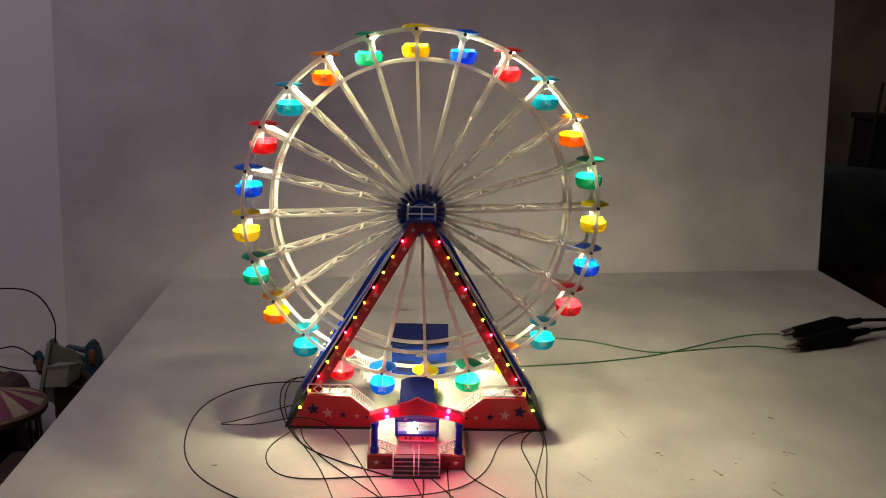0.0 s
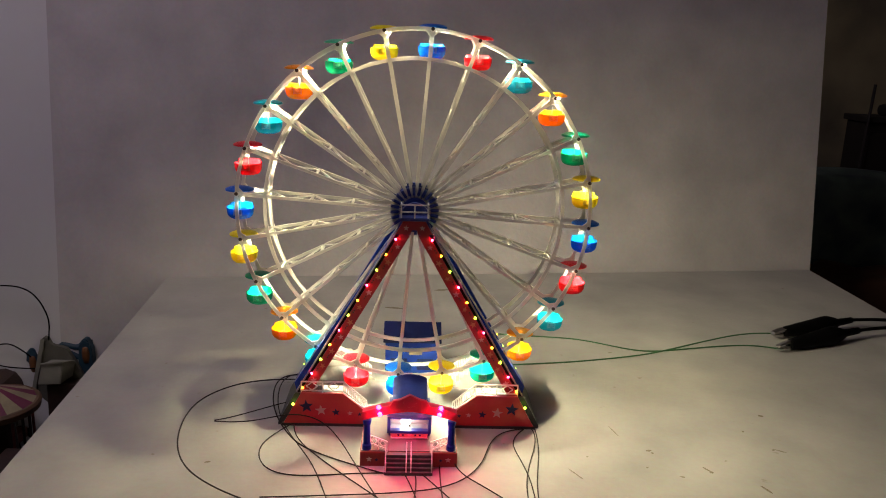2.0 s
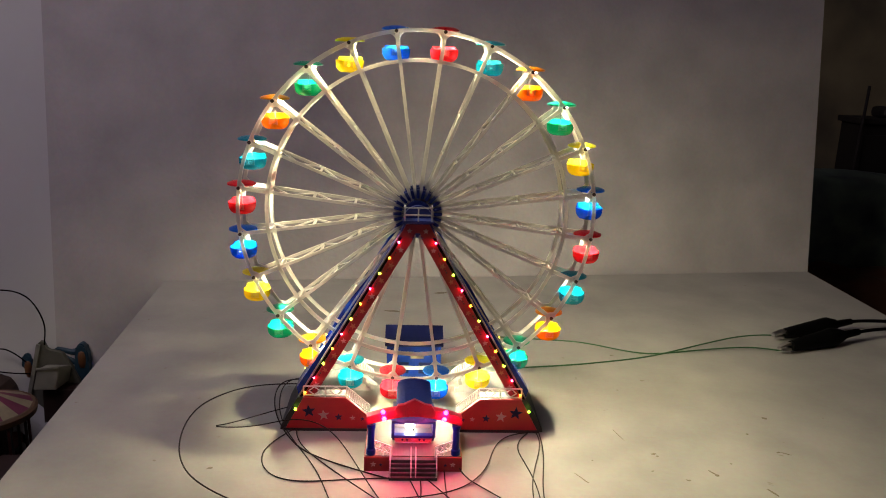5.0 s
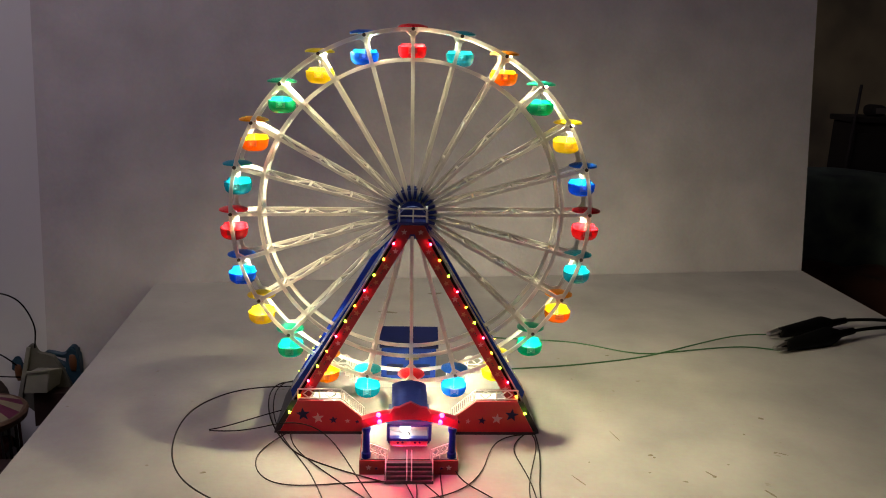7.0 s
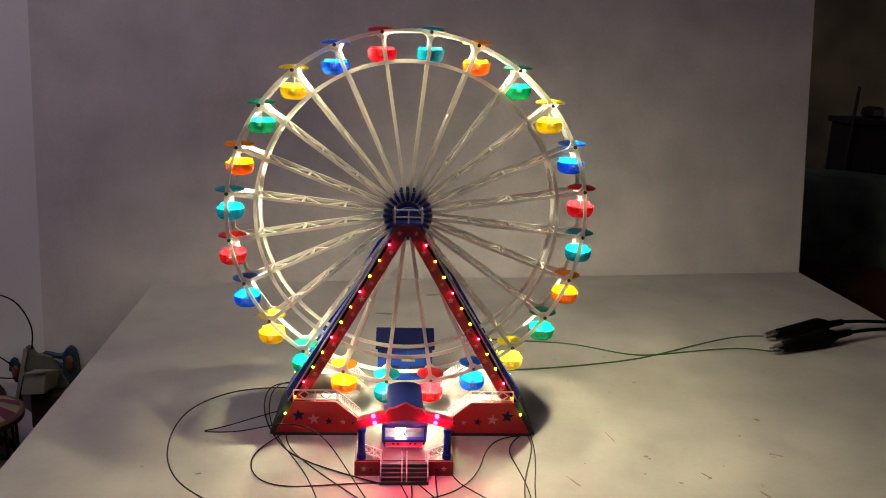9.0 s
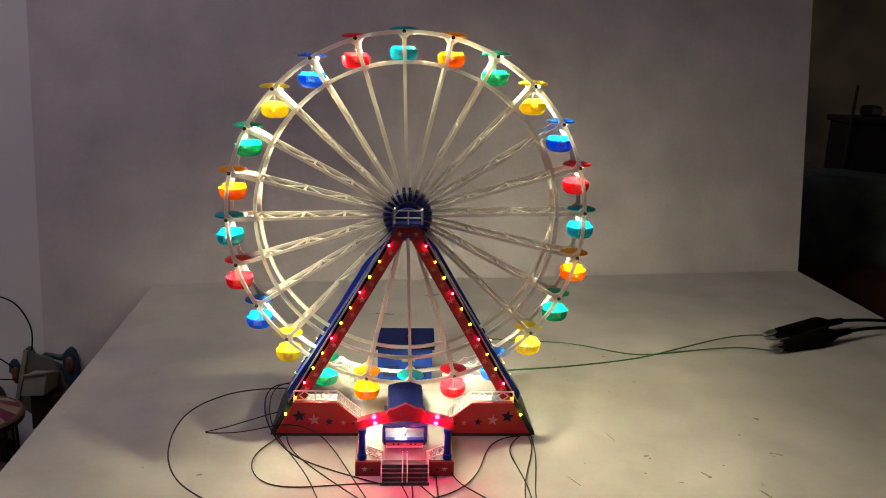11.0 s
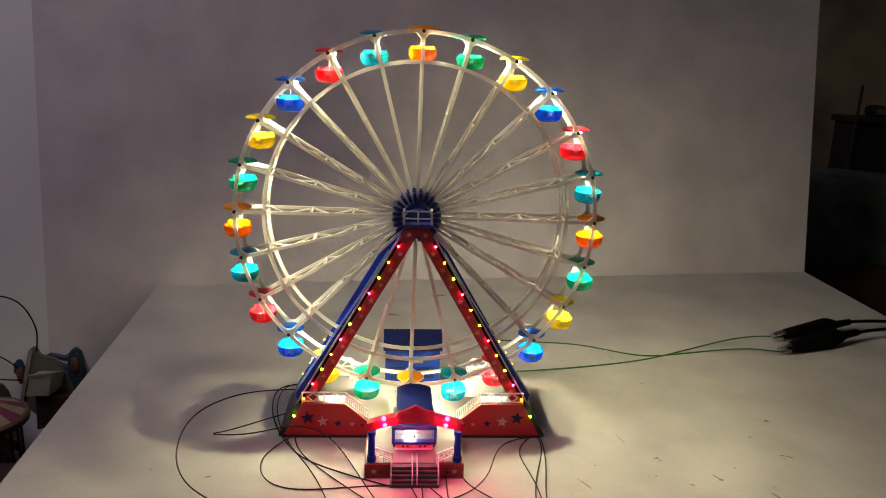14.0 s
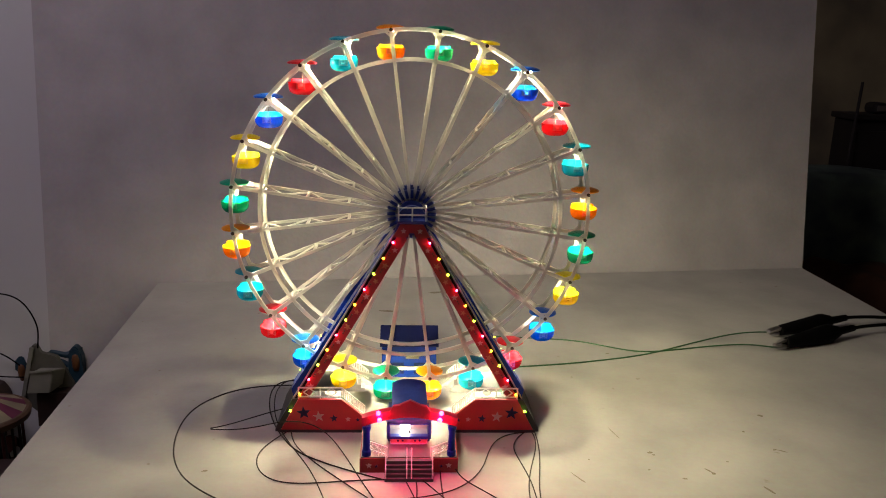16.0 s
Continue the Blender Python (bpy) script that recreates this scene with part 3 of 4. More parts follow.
        p("lattice_panel", bm, RAILT, label="white lattice panel with a diamond")
    # booth body, window and counter
    bm = bmesh.new()
    box(bm, (0, -0.0500, 0.0270), (0.0400, 0.0016, 0.0270))
    for x in (-0.0194, 0.0194):
        box(bm, (x, -0.0660, 0.0270), (0.0016, 0.0310, 0.0270))
    box(bm, (0, -0.0660, 0.0400), (0.0372, 0.0310, 0.0012))
    box(bm, (0, -0.0660, 0.0160), (0.0372, 0.0310, 0.0030))
    body = p("booth_body", bm, NAVY)
    part("back_panel", box(bmesh.new(), (0, -0.0625, 0.0275), (0.0366, 0.0012, 0.0190)), DECK, body, "white inside wall")
    part("inside_floor", box(bmesh.new(), (0, -0.0720, 0.0182), (0.0366, 0.018, 0.0010)), DECK, body, "white inside floor")
    part("shelf", box(bmesh.new(), (0.008, -0.0660, 0.0250), (0.016, 0.005, 0.0012)), DECK, body)
    bm = bmesh.new()
    bmesh.ops.create_icosphere(bm, subdivisions=2, radius=0.0050, matrix=Matrix.Translation((-0.0035, -0.0740, 0.0276)))
    part("bulb", bm, LAMPW, body, "glowing white bulb", smooth=True)
    part("counter", prism(bmesh.new(), [(-0.0165, 0.0142), (-0.0195, 0.0212), (0.0195, 0.0212), (0.0165, 0.0142)], -0.0860, -0.0790), COUNTER, body, "orange-red counter with a pale star")
    part("ledge", box(bmesh.new(), (0, -0.0835, 0.0148), (0.0360, 0.0075, 0.0012), 0.0003), RAILW, body, "white ledge")
    part("star", star(bmesh.new(), 0, 0.0178, 0.0026, -0.0866, -0.0859), STARW, body)
    for x in (-0.0105, -0.0060, 0.0060, 0.0105):
        part("star", star(bmesh.new(), x, 0.0178, 0.0015, -0.0866, -0.0859), STARB, body)
    bm = bmesh.new()
    for x in (-0.0200, 0.0200):
        box(bm, (x, -0.0840, 0.0287), (0.0028, 0.0060, 0.0176))
    for z in (0.0212, 0.0362):
        box(bm, (0, -0.0840, z), (0.0428, 0.0060, 0.0026))
    part("window_frame", bm, BLUE, body, "blue window frame")
    part("desk_item", rod(bmesh.new(), (0.001, -0.0830, 0.0245), (-0.0008, -0.0826, 0.0285), 0.0005, 6), BLACK, body)
    # purple-blue awning: half ellipse over the window
    bm = bmesh.new()
    n = 20
    lo = [bm.verts.new((0.0265 * math.cos(math.pi * i / n), -0.0785 - 0.0150 * math.sin(math.pi * i / n), 0.0388)) for i in range(n + 1)]
    hi = [bm.verts.new((v.co.x * 0.97, v.co.y + 0.001, 0.0420)) for v in lo]
    bm.faces.new(lo)
    bm.faces.new(hi[::-1])
    for i in range(n + 1):
        j = (i + 1) % (n + 1)
        bm.faces.new((lo[i], lo[j], hi[j], hi[i]))
    p("awning", bm, AWN, label="violet-blue rounded awning")
    # red arch with pediment and pink bulbs
    def arch(x, e, c):
        f = abs(x) / 0.0442
        return c - (c - e) * f ** 1.7
    n = 24
    xs = [-0.0442 + 0.0884 * i / n for i in range(n + 1)]
    q = [(x, arch(x, 0.0448, 0.0542)) for x in xs] + [(x, arch(x, 0.0533, 0.0622)) for x in xs[::-1]]
    ar = p("arch", prism(bmesh.new(), q, -0.1075, -0.0985), ARCHRED, label="glossy red entrance arch")
    part("pediment", prism(bmesh.new(), [(-0.0190, 0.0600), (-0.0155, 0.0655), (-0.0100, 0.0665), (0, 0.0715), (0.0100, 0.0665), (0.0155, 0.0655), (0.0190, 0.0600), (0.012, 0.0560), (-0.012, 0.0560)], -0.1085, -0.1045), ARCHRED, ar)
    for s in (-1, 1):
        part("ray", bar(bmesh.new(), (s * 0.0015, -0.1085, 0.0590), (s * 0.0075, -0.1085, 0.0645), 0.0009, 0.0004), ARCHRED, ar)
    part("ray", bar(bmesh.new(), (0, -0.1085, 0.0590), (0, -0.1085, 0.0680), 0.0009, 0.0004), ARCHRED, ar)
    for s in (-1, 1):
        for x, z in ((0.0290, 0.0590), (0.0278, 0.0522)):
            bm = bmesh.new()
            bmesh.ops.create_icosphere(bm, subdivisions=2, radius=0.0021, matrix=Matrix.Translation((s * x, -0.1085, z)))
            part("bulb", bm, PINK, ar, "glowing pink bulb", smooth=True)
    # barrel roof
    n = 14
    q = [(0.0170 * math.sin(-1.2 + 2.4 * i / n) / math.sin(1.2), 0.0590 + 0.0045 * (math.cos(-1.2 + 2.4 * i / n) - math.cos(1.2)) / (1 - math.cos(1.2))) for i in range(n + 1)]
    q += [(x * 0.94, z - 0.0012) for x, z in q[::-1]]
    p("barrel_roof", prism(bmesh.new(), q, -0.1060, -0.0400), ROOFN, label="dark blue barrel roof")
    for s in (-1, 1):
        p("roof_post", rod(bmesh.new(), (s * 0.0160, -0.050, 0.0142), (s * 0.0160, -0.050, 0.0550), 0.0012, 8), BLUE)
    return k


make_kiosk()
# added unseen pink-red fill lights: one pair brightens the arch's face, one the porch under it
for x, y, z, watts in ((0.0288, -0.1195, 0.0590, 0.045), (0.022, -0.1100, 0.0480, 0.100)):
    for side in (-1, 1):
        lamp = new("arch_fill", bpy.data.lights.new("arch_fill", "POINT"))
        lamp.data.energy, lamp.data.color, lamp.data.shadow_soft_size = watts, (1.0, 0.02, 0.13), 0.002
        lamp.location = (side * x, y, z)


def make_rear_booth():
    k = thing("rear_booth", "blue plastic booth with a navy sloped roof on the table", "booth", at=(0.002, 0.125, 0))
    part("wall", box(bmesh.new(), (0, 0.002, 0.0220), (0.0650, 0.046, 0.044), 0.0006), BOOTHB, k)
    part("roof", prism(bmesh.new(), [(-0.0348, 0.0), (0.0348, 0.0), (0.0348, 0.0025), (-0.0348, 0.0025)], 0, 0.0325), BOOTHN, k, "navy roof").matrix_basis = pose(0, -0.0265, 0.0430, 27, 0, 0)
    part("roof", prism(bmesh.new(), [(-0.0348, 0.0), (0.0348, 0.0), (0.0348, 0.0025), (-0.0348, 0.0025)], 0, 0.0325), BOOTHN, k, "navy roof").matrix_basis = pose(0, 0.0305, 0.0430, 27, 0, 180)
    for x in (-0.016, 0.016):
        part("window", box(bmesh.new(), (x, -0.0214, 0.0140), (0.020, 0.0012, 0.014), 0.0003), BOOTHN, k)
    part("sign", box(bmesh.new(), (0.004, -0.0216, 0.0285), (0.016, 0.0014, 0.0045), 0.0003), OLIVE, k, "olive sign board")
    return k


make_rear_booth()


# ---- cables and clips ----
def make_cables():
    L = "thin black lead lying loose on the table"
    G = "black leads of the wheel"
    def lead(pts, i, r=0.00060):
        cable("lead", pts, r, LEADB, L, group=G, lift=0.0003 * (i % 4))

    lead([(-0.128, 0.062, 0.010), (-0.175, 0.064, 0.009), (-0.2125, 0.0350, 0.010), (-0.2340, -0.0110, 0.010), (-0.2290, -0.0790, 0.009), (-0.2130, -0.1200, 0.006), (-0.1885, -0.1480, 0.004), (-0.1509, -0.1720, 0.002), (-0.11, -0.19)], 0, 0.00074)
    lead([(-0.130, 0.008, 0.008), (-0.1605, -0.0110, 0.008), (-0.1795, -0.0340, 0.009), (-0.1985, -0.0470, 0.012)], 1)
    lead([(-0.1978, -0.0490, 0.012), (-0.1762, -0.0480, 0.010), (-0.1505, -0.0400, 0.010), (-0.1206, -0.038, 0.018), (-0.0877, -0.045, 0.014), (-0.0619, -0.0826, 0.004), (-0.0422, -0.1341), (-0.0224, -0.1795)], 2)
    lead([(-0.128, 0.079, 0.008), (-0.152, 0.077, 0.010), (-0.1562, 0.0356, 0.006), (-0.1414, -0.0189), (-0.1166, -0.0671), (-0.0973, -0.0868), (-0.0629, -0.1080), (-0.0248, -0.1270)], 3, 0.00074)
    lead([(-0.128, 0.078, 0.010), (-0.1466, 0.0709, 0.012), (-0.1489, 0.0257, 0.008), (-0.1357, -0.0252), (-0.1064, -0.0804), (-0.087, -0.1183), (-0.0709, -0.1717), (-0.06, -0.21)], 4)
    lead([(-0.1215, -0.0336, 0.003), (-0.1431, -0.0597), (-0.1495, -0.0882), (-0.136, -0.1204), (-0.112, -0.1337), (-0.0762, -0.131), (-0.0454, -0.1264), (-0.0218, -0.1258)], 5)
    lead([(-0.1197, -0.0340, 0.003), (-0.1177, -0.0554), (-0.0973, -0.0868), (-0.0606, -0.1306), (-0.0226, -0.1726), (0.0, -0.20)], 6)
    lead([(0.1208, -0.0350), (0.0963, -0.0380), (0.0795, -0.0698), (0.0746, -0.0988), (0.0568, -0.1339), (0.0274, -0.1545), (-0.018, -0.1618), (-0.0774, -0.1665), (-0.13, -0.17)], 7)
    lead([(0.1205, -0.0345), (0.1029, -0.0552), (0.1075, -0.0871), (0.115, -0.1307), (0.114, -0.1682), (0.112, -0.21)], 8)
    lead([(0.1295, -0.0340), (0.133, -0.0519), (0.1203, -0.0944), (0.109, -0.1357), (0.107, -0.1683), (0.106, -0.21)], 9)
    lead([(0.1325, -0.0330), (0.1331, -0.0719), (0.1193, -0.1306), (0.1161, -0.1681), (0.115, -0.21)], 10)
    lead([(0.0434, -0.1100, 0.004), (0.0480, -0.1250), (0.0592, -0.1368), (0.0869, -0.1687), (0.11, -0.20)], 11)
    lead([(0.0296, -0.1080, 0.003), (0.0296, -0.1186), (0.0294, -0.1403), (0.0309, -0.1698), (0.032, -0.20)], 12)
    lead([(0.0062, -0.1250), (0.0086, -0.1502), (0.006, -0.1703), (0.0, -0.20)], 13)
    lead([(-0.0043, -0.1250), (0.003, -0.1485), (0.008, -0.172), (0.015, -0.20)], 14)
    lead([(0.0108, -0.1250), (0.025, -0.148), (0.0393, -0.1714), (0.055, -0.20)], 15)
    W = "thin green wire running over the table to a clip"
    cable("wire", [(0.100, 0.128, 0.004), (0.1884, 0.1474), (0.2344, 0.1587), (0.3064, 0.179), (0.3517, 0.203), (0.42, 0.2360, 0.004), (0.48, 0.2560, 0.009), (0.5180, 0.2535, 0.0085)], 0.0010, GREEN_W, W, "wire", "green wires")
    cable("wire", [(0.100, 0.243, 0.004), (0.1814, 0.2411), (0.2284, 0.2391), (0.2697, 0.2135), (0.3098, 0.191), (0.3504, 0.1989), (0.4273, 0.2160, 0.003), (0.480, 0.2170, 0.005), (0.5080, 0.2080, 0.002), (0.5130, 0.2050, 0.005)], 0.0010, GREEN_W, W, "wire", "green wires")


make_cables()


def make_clip(x, y, z, turn, roll, tip):
    c = thing("crocodile_clip", "black rubber-sleeved crocodile clip with steel jaws on the table", "clip", "crocodile clips")
    for s in (-1, 1):
        part("jaw", prism(bmesh.new(), [(-0.030, s * 0.0008), (0.010, s * 0.0030), (0.010, s * 0.0065), (-0.012, s * 0.0060), (-0.028, s * 0.0028)], -0.0035, 0.0035), STEEL, c, "steel jaw")
    bm = bmesh.new()
    sec = [(-0.010, 0.0068, 0.0062), (-0.006, 0.0078, 0.0070), (0.022, 0.0102, 0.0085), (0.048, 0.0122, 0.0098), (0.066, 0.0142, 0.0100), (0.074, 0.0136, 0.0096), (0.090, 0.0085, 0.0080), (0.096, 0.0056, 0.0056), (0.124, 0.0046, 0.0046)]
    rows = []
    for px, h, w in sec:
        rows.append([bm.verts.new((px, w * math.cos(a), h * math.sin(a))) for a in (2 * math.pi * i / 16 for i in range(16))])
    for a, b in zip(rows, rows[1:]):
        for i in range(16):
            bm.faces.new((a[i], a[(i + 1) % 16], b[(i + 1) % 16], b[i]))
    bm.faces.new(rows[0])
    bm.faces.new(rows[-1][::-1])
    part("sleeve", bm, BLACK, c, "black rubber sleeve", smooth=True)
    c.matrix_world = pose(x, y, z, roll, tip, turn)
    return c


make_clip(0.5400, 0.2600, 0.0105, 21, 10, -1.5)
make_clip(0.5260, 0.2110, 0.0102, 22, -15, -2)
for pts in ([(0.653, 0.3035, 0.0140), (0.70, 0.316, 0.013), (0.78, 0.318, 0.010), (0.90, 0.31, -0.02)], [(0.639, 0.2565, 0.0145), (0.70, 0.284, 0.013), (0.78, 0.292, 0.010), (0.90, 0.29, -0.03)]):
    cable("test_lead", [*pts, (1.0, 0.30, -0.30)], 0.0026, BLACK, "thick black test lead of a crocodile clip", group="test leads")


# ---- clutter on the low shelf beside the table ----
PLASTER = mat("grey_white_plastic", (0.25, 0.24, 0.205), 0.6, vary=0.15, scale=40, bump=0.1)
# bracket plate: the box's grey darkened, as the box is the lit part
PLATE = mat("shaded_grey_plastic", (0.115, 0.108, 0.09), 0.7, vary=0.2, scale=40)
TOYBLUE = mat("toy_blue", (0.015, 0.05, 0.085), 0.5, vary=0.25, scale=60)
TOYORANGE = mat("toy_orange", (0.15, 0.055, 0.018), 0.5, vary=0.3, scale=60)
MAROON = mat("maroon_stripe", (0.15, 0.018, 0.06), 0.6, vary=0.2, scale=60)
CREAM = mat("cream_stripe", (0.30, 0.25, 0.16), 0.6, vary=0.2, scale=60)
OCHRE = mat("ochre_rim", (0.12, 0.062, 0.032), 0.6, vary=0.25, scale=60)
BROWN = mat("dark_brown_plastic", (0.045, 0.022, 0.018), 0.55, vary=0.35, scale=40)
DUSKRED = mat("dull_red_plastic", (0.16, 0.03, 0.03), 0.5, vary=0.3, scale=40)


def make_clutter():
    sh = thing("low_shelf", "dark wooden shelf lower than the table", "shelf")
    part("board", box(bmesh.new(), (-0.80, 0.16, -0.29), (0.70, 0.66, 0.02), 0.002), SHELF, sh)
    for x in (-1.12, -0.48):
        part("side_panel", box(bmesh.new(), (x, 0.16, -0.526), (0.02, 0.60, 0.45), 0.002), SHELF, sh)
    # pale bracket: upright plate with a sloping shoulder, a box on its face
    g = thing("plastic_bracket", "pale grey plastic bracket plate with a box in front", "bracket", at=(-0.585, 0.44, -0.28))
    plate = part("plate", prism(bmesh.new(), [(-0.060, 0.0), (-0.0315, 0.098), (-0.0115, 0.1855), (-0.0085, 0.1885), (-0.0030, 0.1880), (0.0015, 0.1770), (0.0055, 0.1745), (0.0180, 0.1720), (0.0260, 0.1690), (0.0330, 0.1560), (0.0415, 0.1415), (0.0500, 0.1220), (0.060, 0.0)], -0.004, 0.004), PLATE, g, "grey plate, toned darker as the shaded part")
    part("edge", bar(bmesh.new(), (-0.0310, -0.006, 0.098), (-0.0095, -0.006, 0.1850), 0.0060, 0.0030), PLASTER, plate, "pale raised edge")
    bm = bmesh.new()
    lo = [bm.verts.new(q) for q in ((-0.0085, -0.040, 0.1210), (0.0275, -0.040, 0.1220), (0.0330, -0.004, 0.1220), (-0.0085, -0.004, 0.1210))]
    hi = [bm.verts.new(q) for q in ((0.0000, -0.038, 0.1560), (0.0345, -0.038, 0.1605), (0.0400, -0.004, 0.1500), (0.0000, -0.004, 0.1500))]
    bm.faces.new(lo)
    bm.faces.new(hi[::-1])
    for i in range(4):
        bm.faces.new((lo[i], lo[(i + 1) % 4], hi[(i + 1) % 4], hi[i]))
    bmesh.ops.bevel(bm, geom=list(bm.edges), offset=0.0012, segments=2, affect="EDGES")
    pocket = part("box", bm, PLASTER, g)
    part("box_rim", bar(bmesh.new(), (-0.0005, -0.0395, 0.1565), (0.0350, -0.0395, 0.1610), 0.0028, 0.0030, (0, 1, 0)), PLASTER, pocket)
    part("brace", prism(bmesh.new(), [(0.000, 0.060), (0.060, 0.075), (0.062, 0.118), (0.002, 0.116)], -0.030, -0.005), BROWN, g, "dark underside brace")
    # blue toy figures in the shape of rounded stands, with orange fronts
    for x, y, h, w in ((-0.5325, 0.450, 0.1835, 0.0215), (-0.6190, 0.450, 0.1655, 0.021)):
        t = thing("toy_stand", "blue rounded toy stand with an orange panel", "toy", "blue toy stands", at=(x, y, -0.28))
        out = [(-w * 0.5, 0.0), (-w * 0.52, h - 0.034), (-w * 0.48, h - 0.014), (-w * 0.34, h - 0.009)]
        out += [(0.30 * w * math.cos(a), h - 0.0075 + 0.0075 * math.sin(a)) for a in (math.pi * (1 - i / 8) for i in range(9))]
        out += [(w * 0.34, h - 0.009), (w * 0.50, h - 0.016), (w * 0.54, h - 0.036), (w * 0.5, 0.0)]
        bm = prism(bmesh.new(), out, -0.008, 0.008)
        bmesh.ops.bevel(bm, geom=[e for e in bm.edges if abs(e.verts[0].co.y - e.verts[1].co.y) < 1e-6], offset=0.002, segments=2, affect="EDGES")
        part("post", bm, TOYBLUE, t)
        bm = lathe(bmesh.new(), [(0.0001, -0.5), (0.55, -0.46), (0.80, -0.2), (0.86, 0.15), (0.62, 0.42), (0.0001, 0.5)], 12)
        bmesh.ops.transform(bm, matrix=Matrix.Translation((0.001, -0.0075, h - 0.027)) @ Matrix.Diagonal((w * 0.36, 0.004, 0.030, 1)), verts=bm.verts)
        part("panel", bm, TOYORANGE, t, "orange panel", smooth=True)
        part("foot", box(bmesh.new(), (0, 0, 0.005), (w * 1.6, 0.04, 0.010), 0.002), TOYBLUE, t)
    t = thing("toy_rail", "dark blue curved toy rail behind the bracket", "toy", at=(-0.560, 0.458, -0.28))
    bm = bmesh.new()
    for p, q, r, r2 in (((-0.040, 0, 0.160), (-0.012, 0, 0.170), 0.0060, 0.0068), ((-0.014, 0, 0.170), (0.008, 0, 0.164), 0.0068, 0.0062), ((0.006, 0, 0.164), (0.026, 0, 0.166), 0.0062, 0.0070), ((-0.012, 0, 0.164), (0.012, 0, 0.146), 0.0060, 0.0080), ((0.010, 0, 0.150), (0.018, 0, 0.140), 0.0070, 0.0060)):
        rod(bm, p, q, r, 10, r2)
    part("beam", bm, TOYBLUE, t)
    part("post", box(bmesh.new(), (0.018, 0, 0.072), (0.010, 0.006, 0.144), 0.001), TOYBLUE, t)
    # striped fairground tent roof on a dark drum
    c = thing("toy_carousel", "toy carousel with a maroon and cream striped tent roof", "toy carousel", at=(-0.620, 0.315, -0.280))
    rad, seg = 0.064, 16
    for i in range(seg):
        a0, a1 = 2 * math.pi * i / seg, 2 * math.pi * (i + 1) / seg
        bm = bmesh.new()
        v = [bm.verts.new(q) for q in ((0, 0, 0.160), (rad * math.cos(a0), rad * math.sin(a0), 0.130), (rad * math.cos(a1), rad * math.sin(a1), 0.130), (0, 0, 0.156), (rad * math.cos(a0), rad * math.sin(a0), 0.126), (rad * math.cos(a1), rad * math.sin(a1), 0.126))]
        for f in ((0, 1, 2), (5, 4, 3), (1, 4, 5, 2), (0, 3, 4, 1), (2, 5, 3, 0)):
            bm.faces.new([v[k] for k in f])
        part("roof_panel", bm, MAROON if i % 2 else CREAM, c)
    bm = lathe(bmesh.new(), [(rad - 0.003, 0.120), (rad + 0.001, 0.120), (rad + 0.0025, 0.129), (rad - 0.001, 0.132)], 32)
    part("rim", bm, OCHRE, c, "ochre rim band")
    bm = lathe(bmesh.new(), [(0.0001, 0.0), (0.060, 0.0), (0.060, 0.020), (0.030, 0.024), (0.026, 0.122), (0.0001, 0.124)], 24)
    part("drum", bm, BROWN, c)
    for i in range(10):
        a = 2 * math.pi * i / 10
        part("pole", rod(bmesh.new(), (0.052 * math.cos(a), 0.052 * math.sin(a), 0.018), (0.052 * math.cos(a), 0.052 * math.sin(a), 0.112), 0.0022, 8), DUSKRED if i % 2 else BROWN, c)
    d = thing("toy_wagon", "dark brown toy wagon in the shade", "toy", at=(-0.664, 0.405, -0.28))
    part("body", box(bmesh.new(), (-0.008, 0, 0.067), (0.056, 0.05, 0.066), 0.004), BROWN, d)
    part("roof", prism(bmesh.new(), [(-0.042, 0.120), (-0.038, 0.134), (-0.020, 0.140), (-0.010, 0.132), (0.006, 0.134), (0.022, 0.128), (0.030, 0.116), (0.034, 0.100), (-0.030, 0.100)], -0.028, 0.028), BROWN, d)
    for x in (-0.024, 0.024):
        part("wheel", rod(bmesh.new(), (x, -0.027, 0.018), (x, -0.019, 0.018), 0.018, 16), BLACK, d)
        part("wheel", rod(bmesh.new(), (x, 0.019, 0.018), (x, 0.027, 0.018), 0.018, 16), BLACK, d)
    part("chassis", box(bmesh.new(), (0, 0, 0.027), (0.070, 0.038, 0.016)), DUSKRED, d)
    e = thing("paper_cup", "pale crumpled paper cup beside the toys", "cup", at=(-0.492, 0.335, -0.28))
    part("cup", lathe(bmesh.new(), [(0.0001, 0.0), (0.022, 0.0), (0.030, 0.100), (0.0285, 0.100), (0.0205, 0.003), (0.0001, 0.003)], 20), PLASTER, e)
    f = thing("toy_crate", "dull red and brown toy crate", "toy", at=(-0.520, 0.215, -0.28))
    part("crate", box(bmesh.new(), (0, 0, 0.045), (0.11, 0.08, 0.09), 0.003), BROWN, f)
    for z in (0.02, 0.05, 0.08):
        part("slat", box(bmesh.new(), (0, -0.0415, z), (0.112, 0.004, 0.012), 0.001), DUSKRED, f)
    g = "black cords by the wall"
    cable("cord", [(-0.5832, 0.43, -0.094), (-0.5815, 0.43, -0.080), (-0.5790, 0.43, -0.066), (-0.5825, 0.43, -0.048), (-0.5915, 0.43, -0.027), (-0.6060, 0.43, -0.010), (-0.6300, 0.43, -0.0025), (-0.661, 0.43, -0.004), (-0.75, 0.43, -0.010), (-0.9, 0.40, -0.05)], 0.0012, BLACK, "thin black cord arching up from the bracket", group=g)
    cable("cord", [(-0.6140, 0.43, -0.1240), (-0.6250, 0.43, -0.1140), (-0.6400, 0.43, -0.1030), (-0.6540, 0.43, -0.1010), (-0.672, 0.43, -0.1065), (-0.75, 0.43, -0.12), (-0.85, 0.42, -0.14)], 0.0011, BLACK, "thin black cord near the wall", group=g)
